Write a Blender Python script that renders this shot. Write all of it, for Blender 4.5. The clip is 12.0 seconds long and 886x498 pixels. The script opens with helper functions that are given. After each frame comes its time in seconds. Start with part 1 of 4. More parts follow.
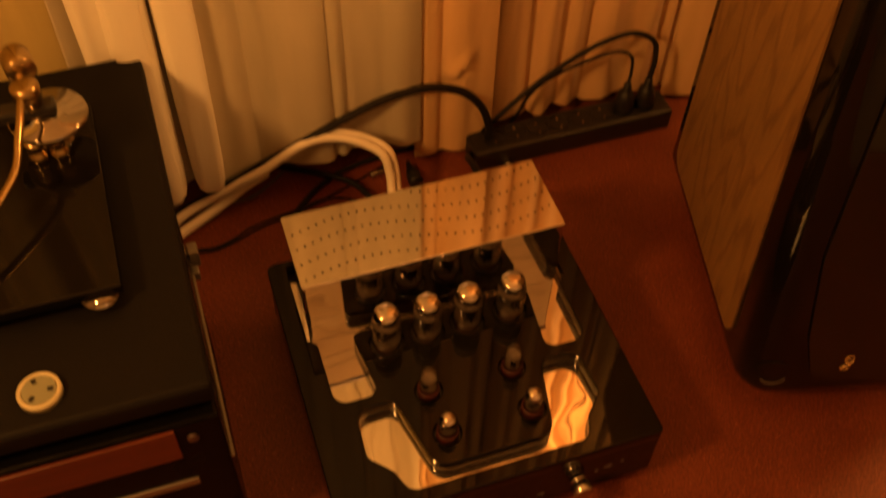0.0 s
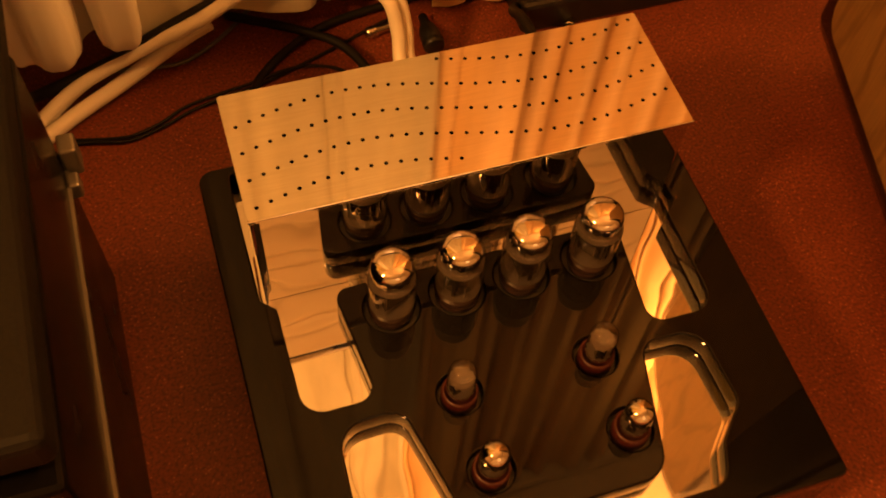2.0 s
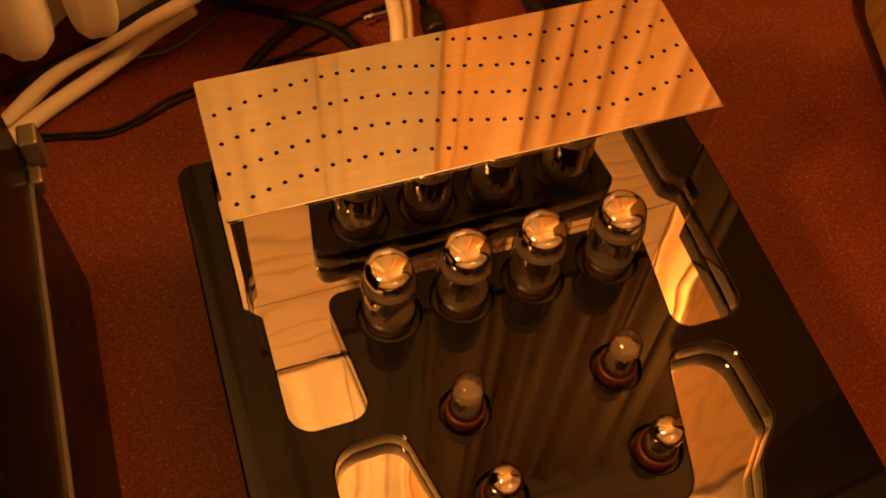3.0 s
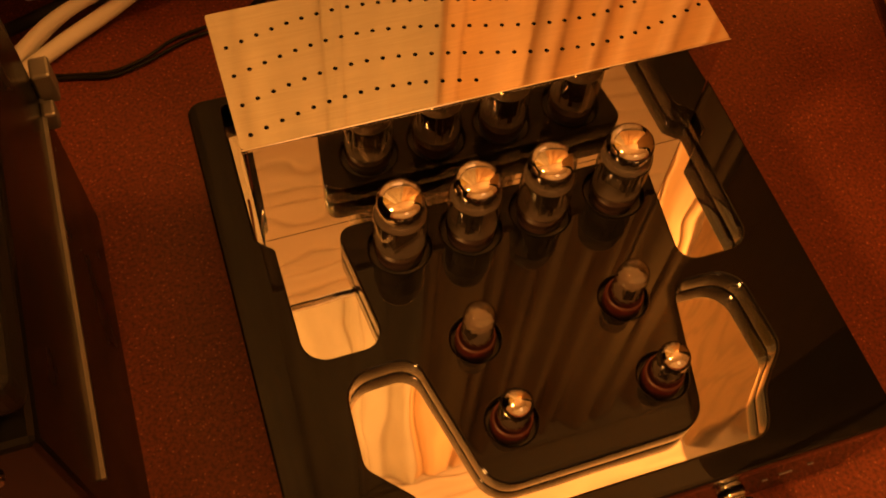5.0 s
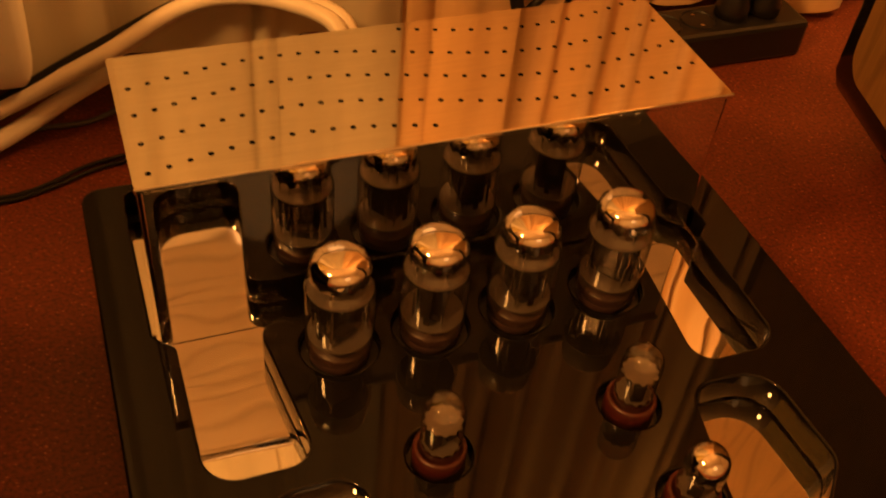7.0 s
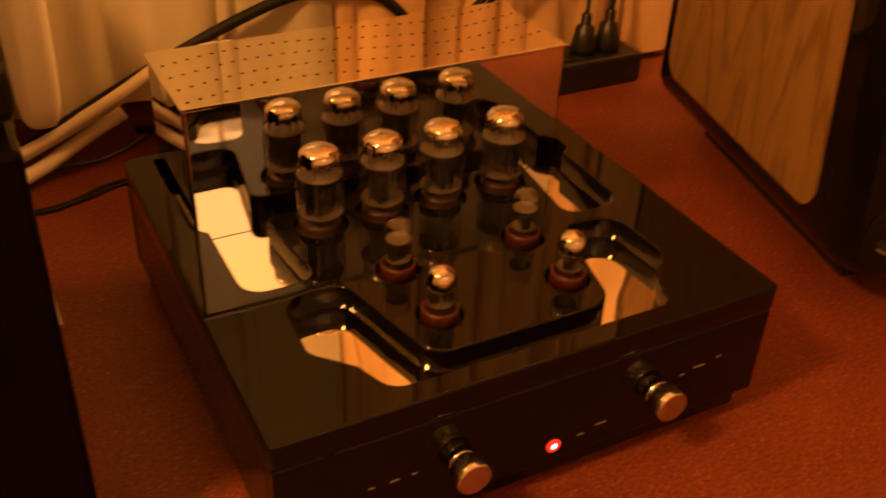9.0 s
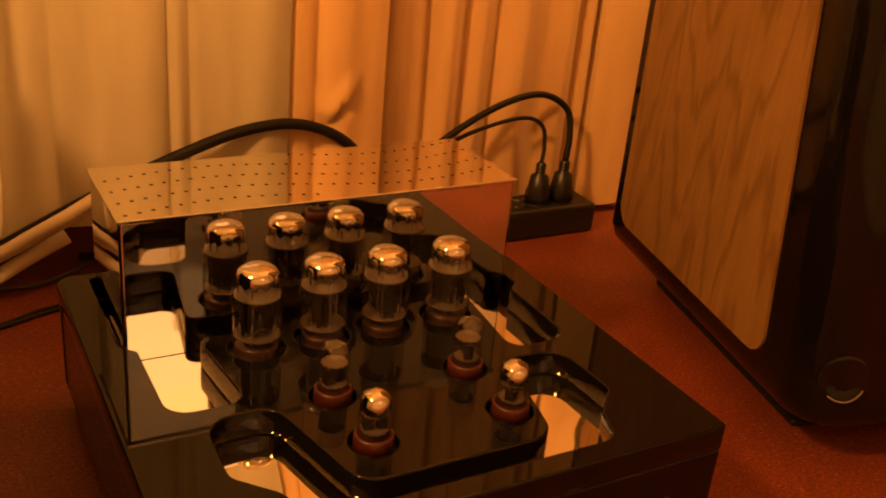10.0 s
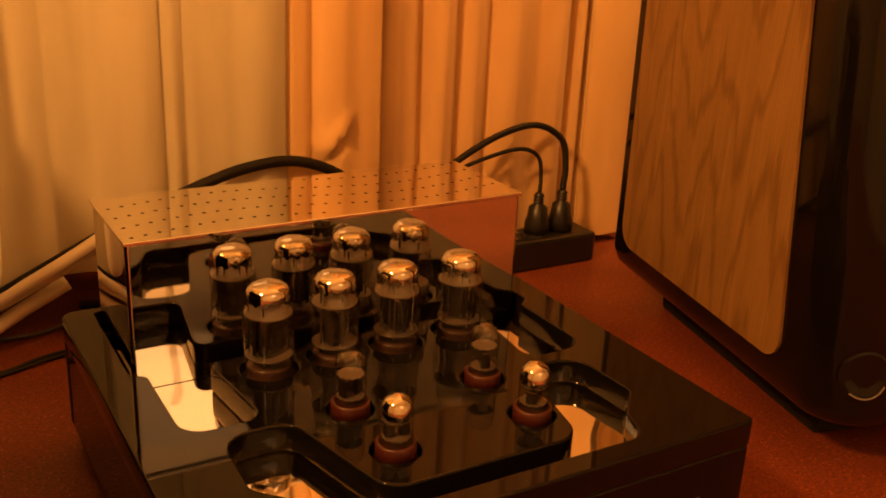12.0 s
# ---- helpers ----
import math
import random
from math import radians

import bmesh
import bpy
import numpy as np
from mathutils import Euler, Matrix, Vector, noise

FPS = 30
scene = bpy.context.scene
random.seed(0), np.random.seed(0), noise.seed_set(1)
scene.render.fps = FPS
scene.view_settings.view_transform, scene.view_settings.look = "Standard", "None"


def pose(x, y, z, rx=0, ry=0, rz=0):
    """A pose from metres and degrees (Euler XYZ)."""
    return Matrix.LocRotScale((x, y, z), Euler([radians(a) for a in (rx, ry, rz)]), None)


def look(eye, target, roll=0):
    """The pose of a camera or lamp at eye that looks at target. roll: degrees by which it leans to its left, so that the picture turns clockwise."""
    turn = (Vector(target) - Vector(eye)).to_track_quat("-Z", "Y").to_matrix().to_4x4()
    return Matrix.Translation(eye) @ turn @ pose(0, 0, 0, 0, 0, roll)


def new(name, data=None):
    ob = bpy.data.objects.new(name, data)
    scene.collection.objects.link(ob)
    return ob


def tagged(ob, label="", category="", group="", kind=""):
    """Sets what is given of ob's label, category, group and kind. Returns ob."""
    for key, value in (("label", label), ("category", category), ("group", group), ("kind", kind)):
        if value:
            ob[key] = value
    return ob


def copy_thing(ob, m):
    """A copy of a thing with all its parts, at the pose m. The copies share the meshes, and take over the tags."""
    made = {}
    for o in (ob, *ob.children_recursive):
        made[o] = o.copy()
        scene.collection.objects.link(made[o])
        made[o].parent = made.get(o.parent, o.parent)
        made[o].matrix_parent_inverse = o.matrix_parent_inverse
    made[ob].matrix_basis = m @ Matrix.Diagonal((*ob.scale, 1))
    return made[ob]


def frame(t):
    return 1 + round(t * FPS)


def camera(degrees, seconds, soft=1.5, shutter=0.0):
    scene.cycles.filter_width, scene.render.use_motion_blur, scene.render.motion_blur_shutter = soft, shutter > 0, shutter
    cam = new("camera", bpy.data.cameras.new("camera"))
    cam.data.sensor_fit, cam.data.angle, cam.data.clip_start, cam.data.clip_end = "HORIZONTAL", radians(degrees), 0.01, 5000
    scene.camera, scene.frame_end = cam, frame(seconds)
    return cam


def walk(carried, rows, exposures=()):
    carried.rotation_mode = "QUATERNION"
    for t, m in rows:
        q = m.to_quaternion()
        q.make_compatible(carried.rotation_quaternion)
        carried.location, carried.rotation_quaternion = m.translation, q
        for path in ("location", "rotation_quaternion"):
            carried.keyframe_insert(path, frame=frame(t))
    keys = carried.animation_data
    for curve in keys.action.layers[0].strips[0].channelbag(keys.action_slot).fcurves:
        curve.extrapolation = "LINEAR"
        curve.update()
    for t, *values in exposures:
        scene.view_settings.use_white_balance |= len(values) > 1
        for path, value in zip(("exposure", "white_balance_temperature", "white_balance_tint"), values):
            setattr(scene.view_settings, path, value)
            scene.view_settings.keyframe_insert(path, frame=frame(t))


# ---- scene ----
cam = camera(48.0, 12.0, soft=1.8, shutter=0.5)
PATH = [
    (0, (-0.245, -0.696, 1.149), (0.182, 0.476, -0.414), 2.0),
    (0.3, (-0.265, -0.654, 1.114), (0.186, 0.387, -0.533), 4.0),
    (0.5, (-0.292, -0.576, 1.097), (0.209, 0.36, -0.598), 8.1),
    (1, (-0.244, -0.503, 0.959), (0.208, 0.446, -0.743), 7.4),
    (1.5, (-0.202, -0.441, 0.861), (0.205, 0.523, -0.843), 5.8),
    (2, (-0.177, -0.379, 0.782), (0.22, 0.587, -0.924), 5.6),
    (2.5, (-0.161, -0.346, 0.721), (0.228, 0.628, -0.981), 4.7),
    (4.5, (-0.175, -0.354, 0.718), (0.211, 0.587, -1.004), 5.7),
    (5, (-0.18, -0.363, 0.717), (0.206, 0.542, -1.024), 5.8),
    (5.5, (-0.173, -0.37, 0.719), (0.274, 0.554, -0.998), 6.6),
    (6, (-0.178, -0.369, 0.7), (0.356, 0.616, -0.957), 7.1),
    (6.5, (-0.182, -0.361, 0.623), (0.406, 0.808, -0.889), 6.6),
    (7, (-0.175, -0.377, 0.529), (0.428, 0.937, -0.853), 6.5),
    (7.2, (-0.180, -0.382, 0.516), (0.486, 0.915, -0.839), 7.6),
    (8.8, (-0.286, -0.661, 0.559), (0.433, 0.821, -0.574), 0.7),
    (9, (-0.307, -0.659, 0.534), (0.498, 0.8, -0.573), 2.7),
    (9.5, (-0.289, -0.67, 0.528), (0.569, 0.861, -0.432), 4.4),
    (10, (-0.29, -0.664, 0.5), (0.639, 0.91, -0.312), 5.5),
    (10.5, (-0.3, -0.667, 0.463), (0.723, 0.855, -0.335), 5.2),
    (11, (-0.298, -0.663, 0.444), (0.791, 0.796, -0.384), 6.6),
    (11.5, (-0.301, -0.654, 0.46), (0.683, 0.919, -0.288), 2.8),
    (12, (-0.306, -0.666, 0.454), (0.661, 0.948, -0.225), 2.7),
]
EXPOSURES = [(0.0, -0.61), (0.5, -0.65), (1.0, -0.36), (1.5, 0.0), (2.5, 0.27), (4.5, 0.18), (5.0, 0.14), (7.0, 0.12), (9.0, 0.28), (9.5, 0.29), (10.0, 0.30), (12.0, 0.39)]
walk(cam, [(t, look(eye, target, roll)) for t, eye, target, roll in PATH], EXPOSURES)

# ---- light: two added unseen bulbs, an unseen shaded lamp, weak warm ambient glow ----
world = bpy.data.worlds.new("room_world")
scene.world = world
world.use_nodes = True
world.node_tree.nodes["Background"].inputs[0].default_value = (1.0, 0.50, 0.16, 1)
world.node_tree.nodes["Background"].inputs[1].default_value = 0.015

# point lights out of view, added and placed by trial to match brightness
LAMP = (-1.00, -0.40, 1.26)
lamp_data = bpy.data.lights.new("unseen_bulb", "POINT")
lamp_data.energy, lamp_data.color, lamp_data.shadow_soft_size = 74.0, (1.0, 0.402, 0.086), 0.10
lamp = new("unseen_bulb", lamp_data)
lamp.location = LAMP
side_data = bpy.data.lights.new("unseen_bulb", "POINT")
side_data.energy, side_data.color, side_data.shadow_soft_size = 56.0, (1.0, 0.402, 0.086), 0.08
side_lamp = new("unseen_bulb", side_data)
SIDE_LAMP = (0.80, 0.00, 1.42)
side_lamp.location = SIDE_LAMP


# ---- materials ----
def mat(name, color, rough=0.5, metal=0.0, **more):
    m = bpy.data.materials.new(name)
    m.use_nodes = True
    b = m.node_tree.nodes["Principled BSDF"]
    b.inputs["Base Color"].default_value = (*color, 1)
    b.inputs["Roughness"].default_value = rough
    b.inputs["Metallic"].default_value = metal
    for key, value in more.items():
        b.inputs[key.replace("_", " ")].default_value = value
    return m


def node(m, kind, **sets):
    n = m.node_tree.nodes.new(kind)
    for key, value in sets.items():
        if key in n.inputs:
            n.inputs[key].default_value = value
    return n


def link(m, a, b):
    m.node_tree.links.new(a, b)


def bsdf(m):
    return m.node_tree.nodes["Principled BSDF"]


def textured(m, scale, lo, hi, stretch=(1, 1, 1), detail=6.0, spread=(0.3, 0.7)):
    """Noise between two colours on object coordinates; returns the noise's factor socket."""
    co = node(m, "ShaderNodeTexCoord")
    mp = node(m, "ShaderNodeMapping")
    mp.inputs["Scale"].default_value = stretch
    nz = node(m, "ShaderNodeTexNoise", Scale=scale, Detail=detail)
    ramp = node(m, "ShaderNodeValToRGB")
    ramp.color_ramp.elements[0].position, ramp.color_ramp.elements[1].position = spread
    ramp.color_ramp.elements[0].color, ramp.color_ramp.elements[1].color = (*lo, 1), (*hi, 1)
    link(m, co.outputs["Object"], mp.inputs["Vector"])
    link(m, mp.outputs["Vector"], nz.inputs["Vector"])
    link(m, nz.outputs["Fac"], ramp.inputs["Fac"])
    link(m, ramp.outputs["Color"], bsdf(m).inputs["Base Color"])
    return nz.outputs["Fac"], mp.outputs["Vector"]


def bumped(m, fac, strength=0.2, distance=0.001):
    b = node(m, "ShaderNodeBump", Strength=strength, Distance=distance)
    link(m, fac, b.inputs["Height"])
    link(m, b.outputs["Normal"], bsdf(m).inputs["Normal"])


def roughened(m, scale, lo, hi):
    nz = node(m, "ShaderNodeTexNoise", Scale=scale, Detail=4.0)
    co = node(m, "ShaderNodeTexCoord")
    mr = node(m, "ShaderNodeMapRange")
    mr.inputs["From Min"].default_value, mr.inputs["From Max"].default_value = 0.35, 0.65
    mr.inputs["To Min"].default_value, mr.inputs["To Max"].default_value = lo, hi
    link(m, co.outputs["Object"], nz.inputs["Vector"])
    link(m, nz.outputs["Fac"], mr.inputs["Value"])
    link(m, mr.outputs["Result"], bsdf(m).inputs["Roughness"])


TABLE = mat("red_table_laminate", (0.26, 0.07, 0.03), 0.5)
_, _v = textured(TABLE, 9.0, (0.133, 0.027, 0.009), (0.180, 0.040, 0.015), detail=8.0)
_vo = node(TABLE, "ShaderNodeTexVoronoi", Scale=230.0)
link(TABLE, _v, _vo.inputs["Vector"])
_lt = node(TABLE, "ShaderNodeMath")
_lt.operation = "LESS_THAN"
_lt.inputs[1].default_value = 0.19
link(TABLE, _vo.outputs["Distance"], _lt.inputs[0])
_mx = node(TABLE, "ShaderNodeMixRGB")
_mx.inputs["Color2"].default_value = (0.32, 0.105, 0.045, 1)
link(TABLE, bsdf(TABLE).inputs["Base Color"].links[0].from_socket, _mx.inputs["Color1"])
link(TABLE, _lt.outputs[0], _mx.inputs["Fac"])
link(TABLE, _mx.outputs[0], bsdf(TABLE).inputs["Base Color"])
_gr = node(TABLE, "ShaderNodeTexNoise", Scale=330.0, Detail=2.0)
link(TABLE, _v, _gr.inputs["Vector"])
_gm = node(TABLE, "ShaderNodeMapRange")
_gm.inputs["From Min"].default_value, _gm.inputs["From Max"].default_value = 0.3, 0.7
_gm.inputs["To Min"].default_value, _gm.inputs["To Max"].default_value = 0.55, 1.45
link(TABLE, _gr.outputs["Fac"], _gm.inputs["Value"])
_gx = node(TABLE, "ShaderNodeMixRGB", Fac=1.0)
_gx.blend_type = "MULTIPLY"
link(TABLE, _mx.outputs[0], _gx.inputs["Color1"])
link(TABLE, _gm.outputs[0], _gx.inputs["Color2"])
link(TABLE, _gx.outputs[0], bsdf(TABLE).inputs["Base Color"])
_nb = node(TABLE, "ShaderNodeTexNoise", Scale=420.0, Detail=3.0)
link(TABLE, _v, _nb.inputs["Vector"])
bumped(TABLE, _nb.outputs["Fac"], 0.25, 0.0006)
BLACK = mat("black_piano_lacquer", (0.004, 0.0035, 0.0035), 0.05, Specular_IOR_Level=0.26)
roughened(BLACK, 14.0, 0.02, 0.06)
SATIN = mat("black_satin_paint", (0.006, 0.0055, 0.005), 0.55, Specular_IOR_Level=0.12)
_f, _ = textured(SATIN, 600.0, (0.004, 0.0036, 0.003), (0.008, 0.007, 0.006))
bumped(SATIN, _f, 0.15, 0.0004)
UNITBLACK = mat("player_black_enamel", (0.003, 0.0027, 0.0024), 0.25, Specular_IOR_Level=0.06)
roughened(UNITBLACK, 20.0, 0.16, 0.28)
PLASTIC = mat("black_plastic", (0.012, 0.011, 0.010), 0.38)
RUBBER = mat("black_cable_rubber", (0.009, 0.008, 0.007), 0.55, Specular_IOR_Level=0.25)
GREYCABLE = mat("grey_cable_rubber", (0.09, 0.09, 0.085), 0.45)
WHITECABLE = mat("white_cable_sleeve", (0.78, 0.72, 0.60), 0.42)
BRUSHED = mat("brushed_steel", (0.66, 0.64, 0.60), 0.2, 1.0)
_f, _ = textured(BRUSHED, 40.0, (0.70, 0.68, 0.63), (0.82, 0.79, 0.74), stretch=(1.0, 40.0, 1.0))
roughened(BRUSHED, 25.0, 0.05, 0.075)
INNERSTEEL = mat("wavy_polished_steel", (0.80, 0.78, 0.74), 0.03, 1.0)
_wn = node(INNERSTEEL, "ShaderNodeTexNoise", Scale=14.0, Detail=1.0)
link(INNERSTEEL, node(INNERSTEEL, "ShaderNodeTexCoord").outputs["Object"], _wn.inputs["Vector"])
bumped(INNERSTEEL, _wn.outputs["Fac"], 1.0, 0.0008)
COVERSTEEL = mat("bent_polished_steel", (0.78, 0.76, 0.72), 0.03, 1.0)
_cn = node(COVERSTEEL, "ShaderNodeTexNoise", Scale=9.0, Detail=1.0)
link(COVERSTEEL, node(COVERSTEEL, "ShaderNodeTexCoord").outputs["Object"], _cn.inputs["Vector"])
bumped(COVERSTEEL, _cn.outputs["Fac"], 1.0, 0.0004)
CHROME = mat("chrome", (0.80, 0.78, 0.74), 0.04, 1.0)
KNOBMETAL = mat("turned_aluminium", (0.62, 0.60, 0.56), 0.16, 1.0)
BRASS = mat("dark_brass", (0.42, 0.31, 0.15), 0.24, 1.0)
DARKCHROME = mat("dark_chrome", (0.36, 0.34, 0.31), 0.08, 1.0)
GOLD = mat("gold_plate", (0.83, 0.62, 0.28), 0.16, 1.0)
STEELTRIM = mat("satin_steel_trim", (0.26, 0.245, 0.22), 0.35, 0.8)
ANODE = mat("grey_anode_metal", (0.13, 0.11, 0.092), 0.20, 0.9)
MICA = mat("white_mica", (0.12, 0.105, 0.092), 0.3)
PALEDISC = mat("pale_level_disc", (0.20, 0.215, 0.15), 0.4)
PALERING = mat("pale_level_ring", (0.46, 0.42, 0.27), 0.35)
BAKELITE = mat("brown_tube_base", (0.060, 0.034, 0.028), 0.35)
REDBASE = mat("red_ceramic_socket", (0.045, 0.0075, 0.005), 0.4)
PRINT = mat("white_print", (0.17, 0.16, 0.145), 0.5)
RUBBERFOOT = mat("rubber_foot", (0.012, 0.011, 0.010), 0.8, Specular_IOR_Level=0.2)
# near black that stands in for the shade inside the cover and holes
HOLE = mat("interior_shade_black", (0.004, 0.0035, 0.003), 0.9, Specular_IOR_Level=0.05)

GLASS = bpy.data.materials.new("thin_clear_glass")
GLASS.use_nodes = True
_n = GLASS.node_tree.nodes
_n.remove(_n["Principled BSDF"])
_t, _g, _x = node(GLASS, "ShaderNodeBsdfTransparent"), node(GLASS, "ShaderNodeBsdfGlossy", Roughness=0.02), node(GLASS, "ShaderNodeMixShader")
_t.inputs[0].default_value = (0.90, 0.87, 0.84, 1)
_lw = node(GLASS, "ShaderNodeLayerWeight", Blend=0.5)
_pw, _ad = node(GLASS, "ShaderNodeMath"), node(GLASS, "ShaderNodeMath")
_pw.operation, _ad.operation = "POWER", "MULTIPLY_ADD"
_pw.inputs[1].default_value, _ad.inputs[1].default_value, _ad.inputs[2].default_value = 2.6, 0.78, 0.10
link(GLASS, _lw.outputs["Facing"], _pw.inputs[0])
link(GLASS, _pw.outputs[0], _ad.inputs[0])
link(GLASS, _ad.outputs[0], _x.inputs[0])
link(GLASS, _t.outputs[0], _x.inputs[1])
link(GLASS, _g.outputs[0], _x.inputs[2])
link(GLASS, _x.outputs[0], _n["Material Output"].inputs[0])

# glow of an unseen added shade, only ever mirrored in the steel
SHADE = mat("unseen_glowing_lampshade", (0.8, 0.7, 0.5), 0.7)
bsdf(SHADE).inputs["Emission Color"].default_value = (1.0, 0.50, 0.19, 1)
bsdf(SHADE).inputs["Emission Strength"].default_value = 0.85

LED = mat("red_led", (0.8, 0.05, 0.02), 0.3)
bsdf(LED).inputs["Emission Color"].default_value = (1.0, 0.02, 0.012, 1)
bsdf(LED).inputs["Emission Strength"].default_value = 1.2
LEDCORE = mat("lit_led_core", (0.9, 0.5, 0.45), 0.3)
bsdf(LEDCORE).inputs["Emission Color"].default_value = (1.0, 0.30, 0.26, 1)
bsdf(LEDCORE).inputs["Emission Strength"].default_value = 8.0


def cloth(name, lo, hi):
    m = mat(name, hi, 0.85)
    f, v = textured(m, 3.0, lo, hi, stretch=(6.0, 6.0, 1.2))
    wv = node(m, "ShaderNodeTexNoise", Scale=900.0, Detail=2.0)
    link(m, v, wv.inputs["Vector"])
    bumped(m, wv.outputs["Fac"], 0.15, 0.0006)
    bsdf(m).inputs["Sheen Weight"].default_value = 0.15
    return m


WHITECLOTH = cloth("cream_curtain_cloth", (0.46, 0.41, 0.29), (0.58, 0.52, 0.38))
# same cream cloth made whiter, standing in for direct light on the folds
FOLDCLOTH = cloth("lit_tone_cloth", (0.82, 0.77, 0.65), (0.88, 0.84, 0.72))
BROWNCLOTH = cloth("tan_curtain_cloth", (0.54, 0.335, 0.155), (0.70, 0.455, 0.22))
LIGHTTAN = cloth("light_tan_curtain_cloth", (0.62, 0.395, 0.175), (0.77, 0.505, 0.24))
# yellow lowered to put the shade on this curtain into its colour
YELLOWCLOTH = cloth("shaded_yellow_curtain_cloth", (0.40, 0.31, 0.105), (0.52, 0.41, 0.15))
WALLPAINT = mat("beige_wall_paint", (0.50, 0.42, 0.32), 0.8)
_f, _ = textured(WALLPAINT, 60.0, (0.47, 0.39, 0.29), (0.53, 0.45, 0.34))
bumped(WALLPAINT, _f, 0.1, 0.001)
CEILPAINT = mat("pale_ceiling_boards", (0.60, 0.50, 0.38), 0.7)
textured(CEILPAINT, 4.0, (0.54, 0.43, 0.31), (0.66, 0.56, 0.43), stretch=(1, 14, 1))
SOUTHPAINT = mat("white_wall_paint", (0.76, 0.73, 0.68), 0.85)
textured(SOUTHPAINT, 40.0, (0.74, 0.71, 0.66), (0.78, 0.75, 0.70))
FLOORWOOD = mat("brown_floor_boards", (0.20, 0.11, 0.06), 0.45)
textured(FLOORWOOD, 5.0, (0.15, 0.08, 0.04), (0.25, 0.14, 0.075), stretch=(1, 14, 1))

VENEER = mat("oak_veneer", (0.42, 0.22, 0.09), 0.34)
_f, _v = textured(VENEER, 3.4, (0.222, 0.128, 0.045), (0.286, 0.168, 0.061), stretch=(6.0, 6.0, 0.8), detail=10.0, spread=(0.28, 0.72))
_f.node.inputs["Distortion"].default_value = 2.4
_fine = node(VENEER, "ShaderNodeTexNoise", Scale=60.0, Detail=6.0)
_fm = node(VENEER, "ShaderNodeMapping")
_fm.inputs["Scale"].default_value = (3.0, 3.0, 0.12)
link(VENEER, _v, _fm.inputs["Vector"])
link(VENEER, _fm.outputs[0], _fine.inputs["Vector"])
_fmix = node(VENEER, "ShaderNodeMixRGB", Fac=0.45)
_fmix.blend_type = "MULTIPLY"
_framp = node(VENEER, "ShaderNodeValToRGB")
_framp.color_ramp.elements[0].position, _framp.color_ramp.elements[1].position = 0.35, 0.6
_framp.color_ramp.elements[0].color = (0.45, 0.4, 0.36, 1)
link(VENEER, _fine.outputs["Fac"], _framp.inputs["Fac"])
link(VENEER, bsdf(VENEER).inputs["Base Color"].links[0].from_socket, _fmix.inputs["Color1"])
link(VENEER, _framp.outputs["Color"], _fmix.inputs["Color2"])
link(VENEER, _fmix.outputs[0], bsdf(VENEER).inputs["Base Color"])
_fig = node(VENEER, "ShaderNodeTexNoise", Scale=1.5, Detail=3.0, Distortion=0.6)
_fgm = node(VENEER, "ShaderNodeMapping")
_fgm.inputs["Scale"].default_value = (0.8, 0.8, 1.3)
link(VENEER, _v, _fgm.inputs["Vector"])
link(VENEER, _fgm.outputs[0], _fig.inputs["Vector"])
_ring, _sine = node(VENEER, "ShaderNodeMath"), node(VENEER, "ShaderNodeMath")
_ring.operation, _sine.operation = "MULTIPLY", "SINE"
_ring.inputs[1].default_value = 27.0
_axes = node(VENEER, "ShaderNodeSeparateXYZ")
link(VENEER, _v, _axes.inputs[0])
# nested pointed arches of the flat-sawn grain, steep and ragged
_across, _fold, _side, _rise, _ragged, _half = [node(VENEER, "ShaderNodeMath") for _ in range(6)]
_across.operation, _fold.operation, _half.operation = "ADD", "PINGPONG", "MULTIPLY_ADD"
_side.operation = _rise.operation = _ragged.operation = "MULTIPLY_ADD"
link(VENEER, _axes.outputs["X"], _across.inputs[0])
link(VENEER, _axes.outputs["Y"], _across.inputs[1])
link(VENEER, _across.outputs[0], _fold.inputs[0])
_fold.inputs[1].default_value = 0.29
_side.inputs[1].default_value, _rise.inputs[1].default_value, _ragged.inputs[1].default_value = 1.0, 1.9, 0.30
link(VENEER, _fold.outputs[0], _side.inputs[0])
link(VENEER, _fig.outputs["Fac"], _side.inputs[2])
link(VENEER, _axes.outputs["Z"], _rise.inputs[0])
link(VENEER, _side.outputs[0], _rise.inputs[2])
link(VENEER, _f, _ragged.inputs[0])
link(VENEER, _rise.outputs[0], _ragged.inputs[2])
link(VENEER, _ragged.outputs[0], _ring.inputs[0])
link(VENEER, _ring.outputs[0], _sine.inputs[0])
_half.inputs[1].default_value = _half.inputs[2].default_value = 0.5
link(VENEER, _sine.outputs[0], _half.inputs[0])
_sramp = node(VENEER, "ShaderNodeValToRGB")
_sramp.color_ramp.elements[0].position, _sramp.color_ramp.elements[1].position = 0.0, 0.30
_sramp.color_ramp.elements[0].color = (0.50, 0.43, 0.36, 1)
link(VENEER, _half.outputs[0], _sramp.inputs["Fac"])
_smix = node(VENEER, "ShaderNodeMixRGB", Fac=0.55)
_smix.blend_type = "MULTIPLY"
link(VENEER, _fmix.outputs[0], _smix.inputs["Color1"])
link(VENEER, _sramp.outputs["Color"], _smix.inputs["Color2"])
link(VENEER, _smix.outputs[0], bsdf(VENEER).inputs["Base Color"])
bumped(VENEER, _fine.outputs["Fac"], 0.1, 0.0006)
# wood of the table legs, also the reflection colour of the player's window
REDBROWN = mat("mahogany_and_mirrored_red", (0.28, 0.06, 0.022), 0.3)
textured(REDBROWN, 6.0, (0.07, 0.013, 0.005), (0.11, 0.023, 0.008), stretch=(2, 20, 20))
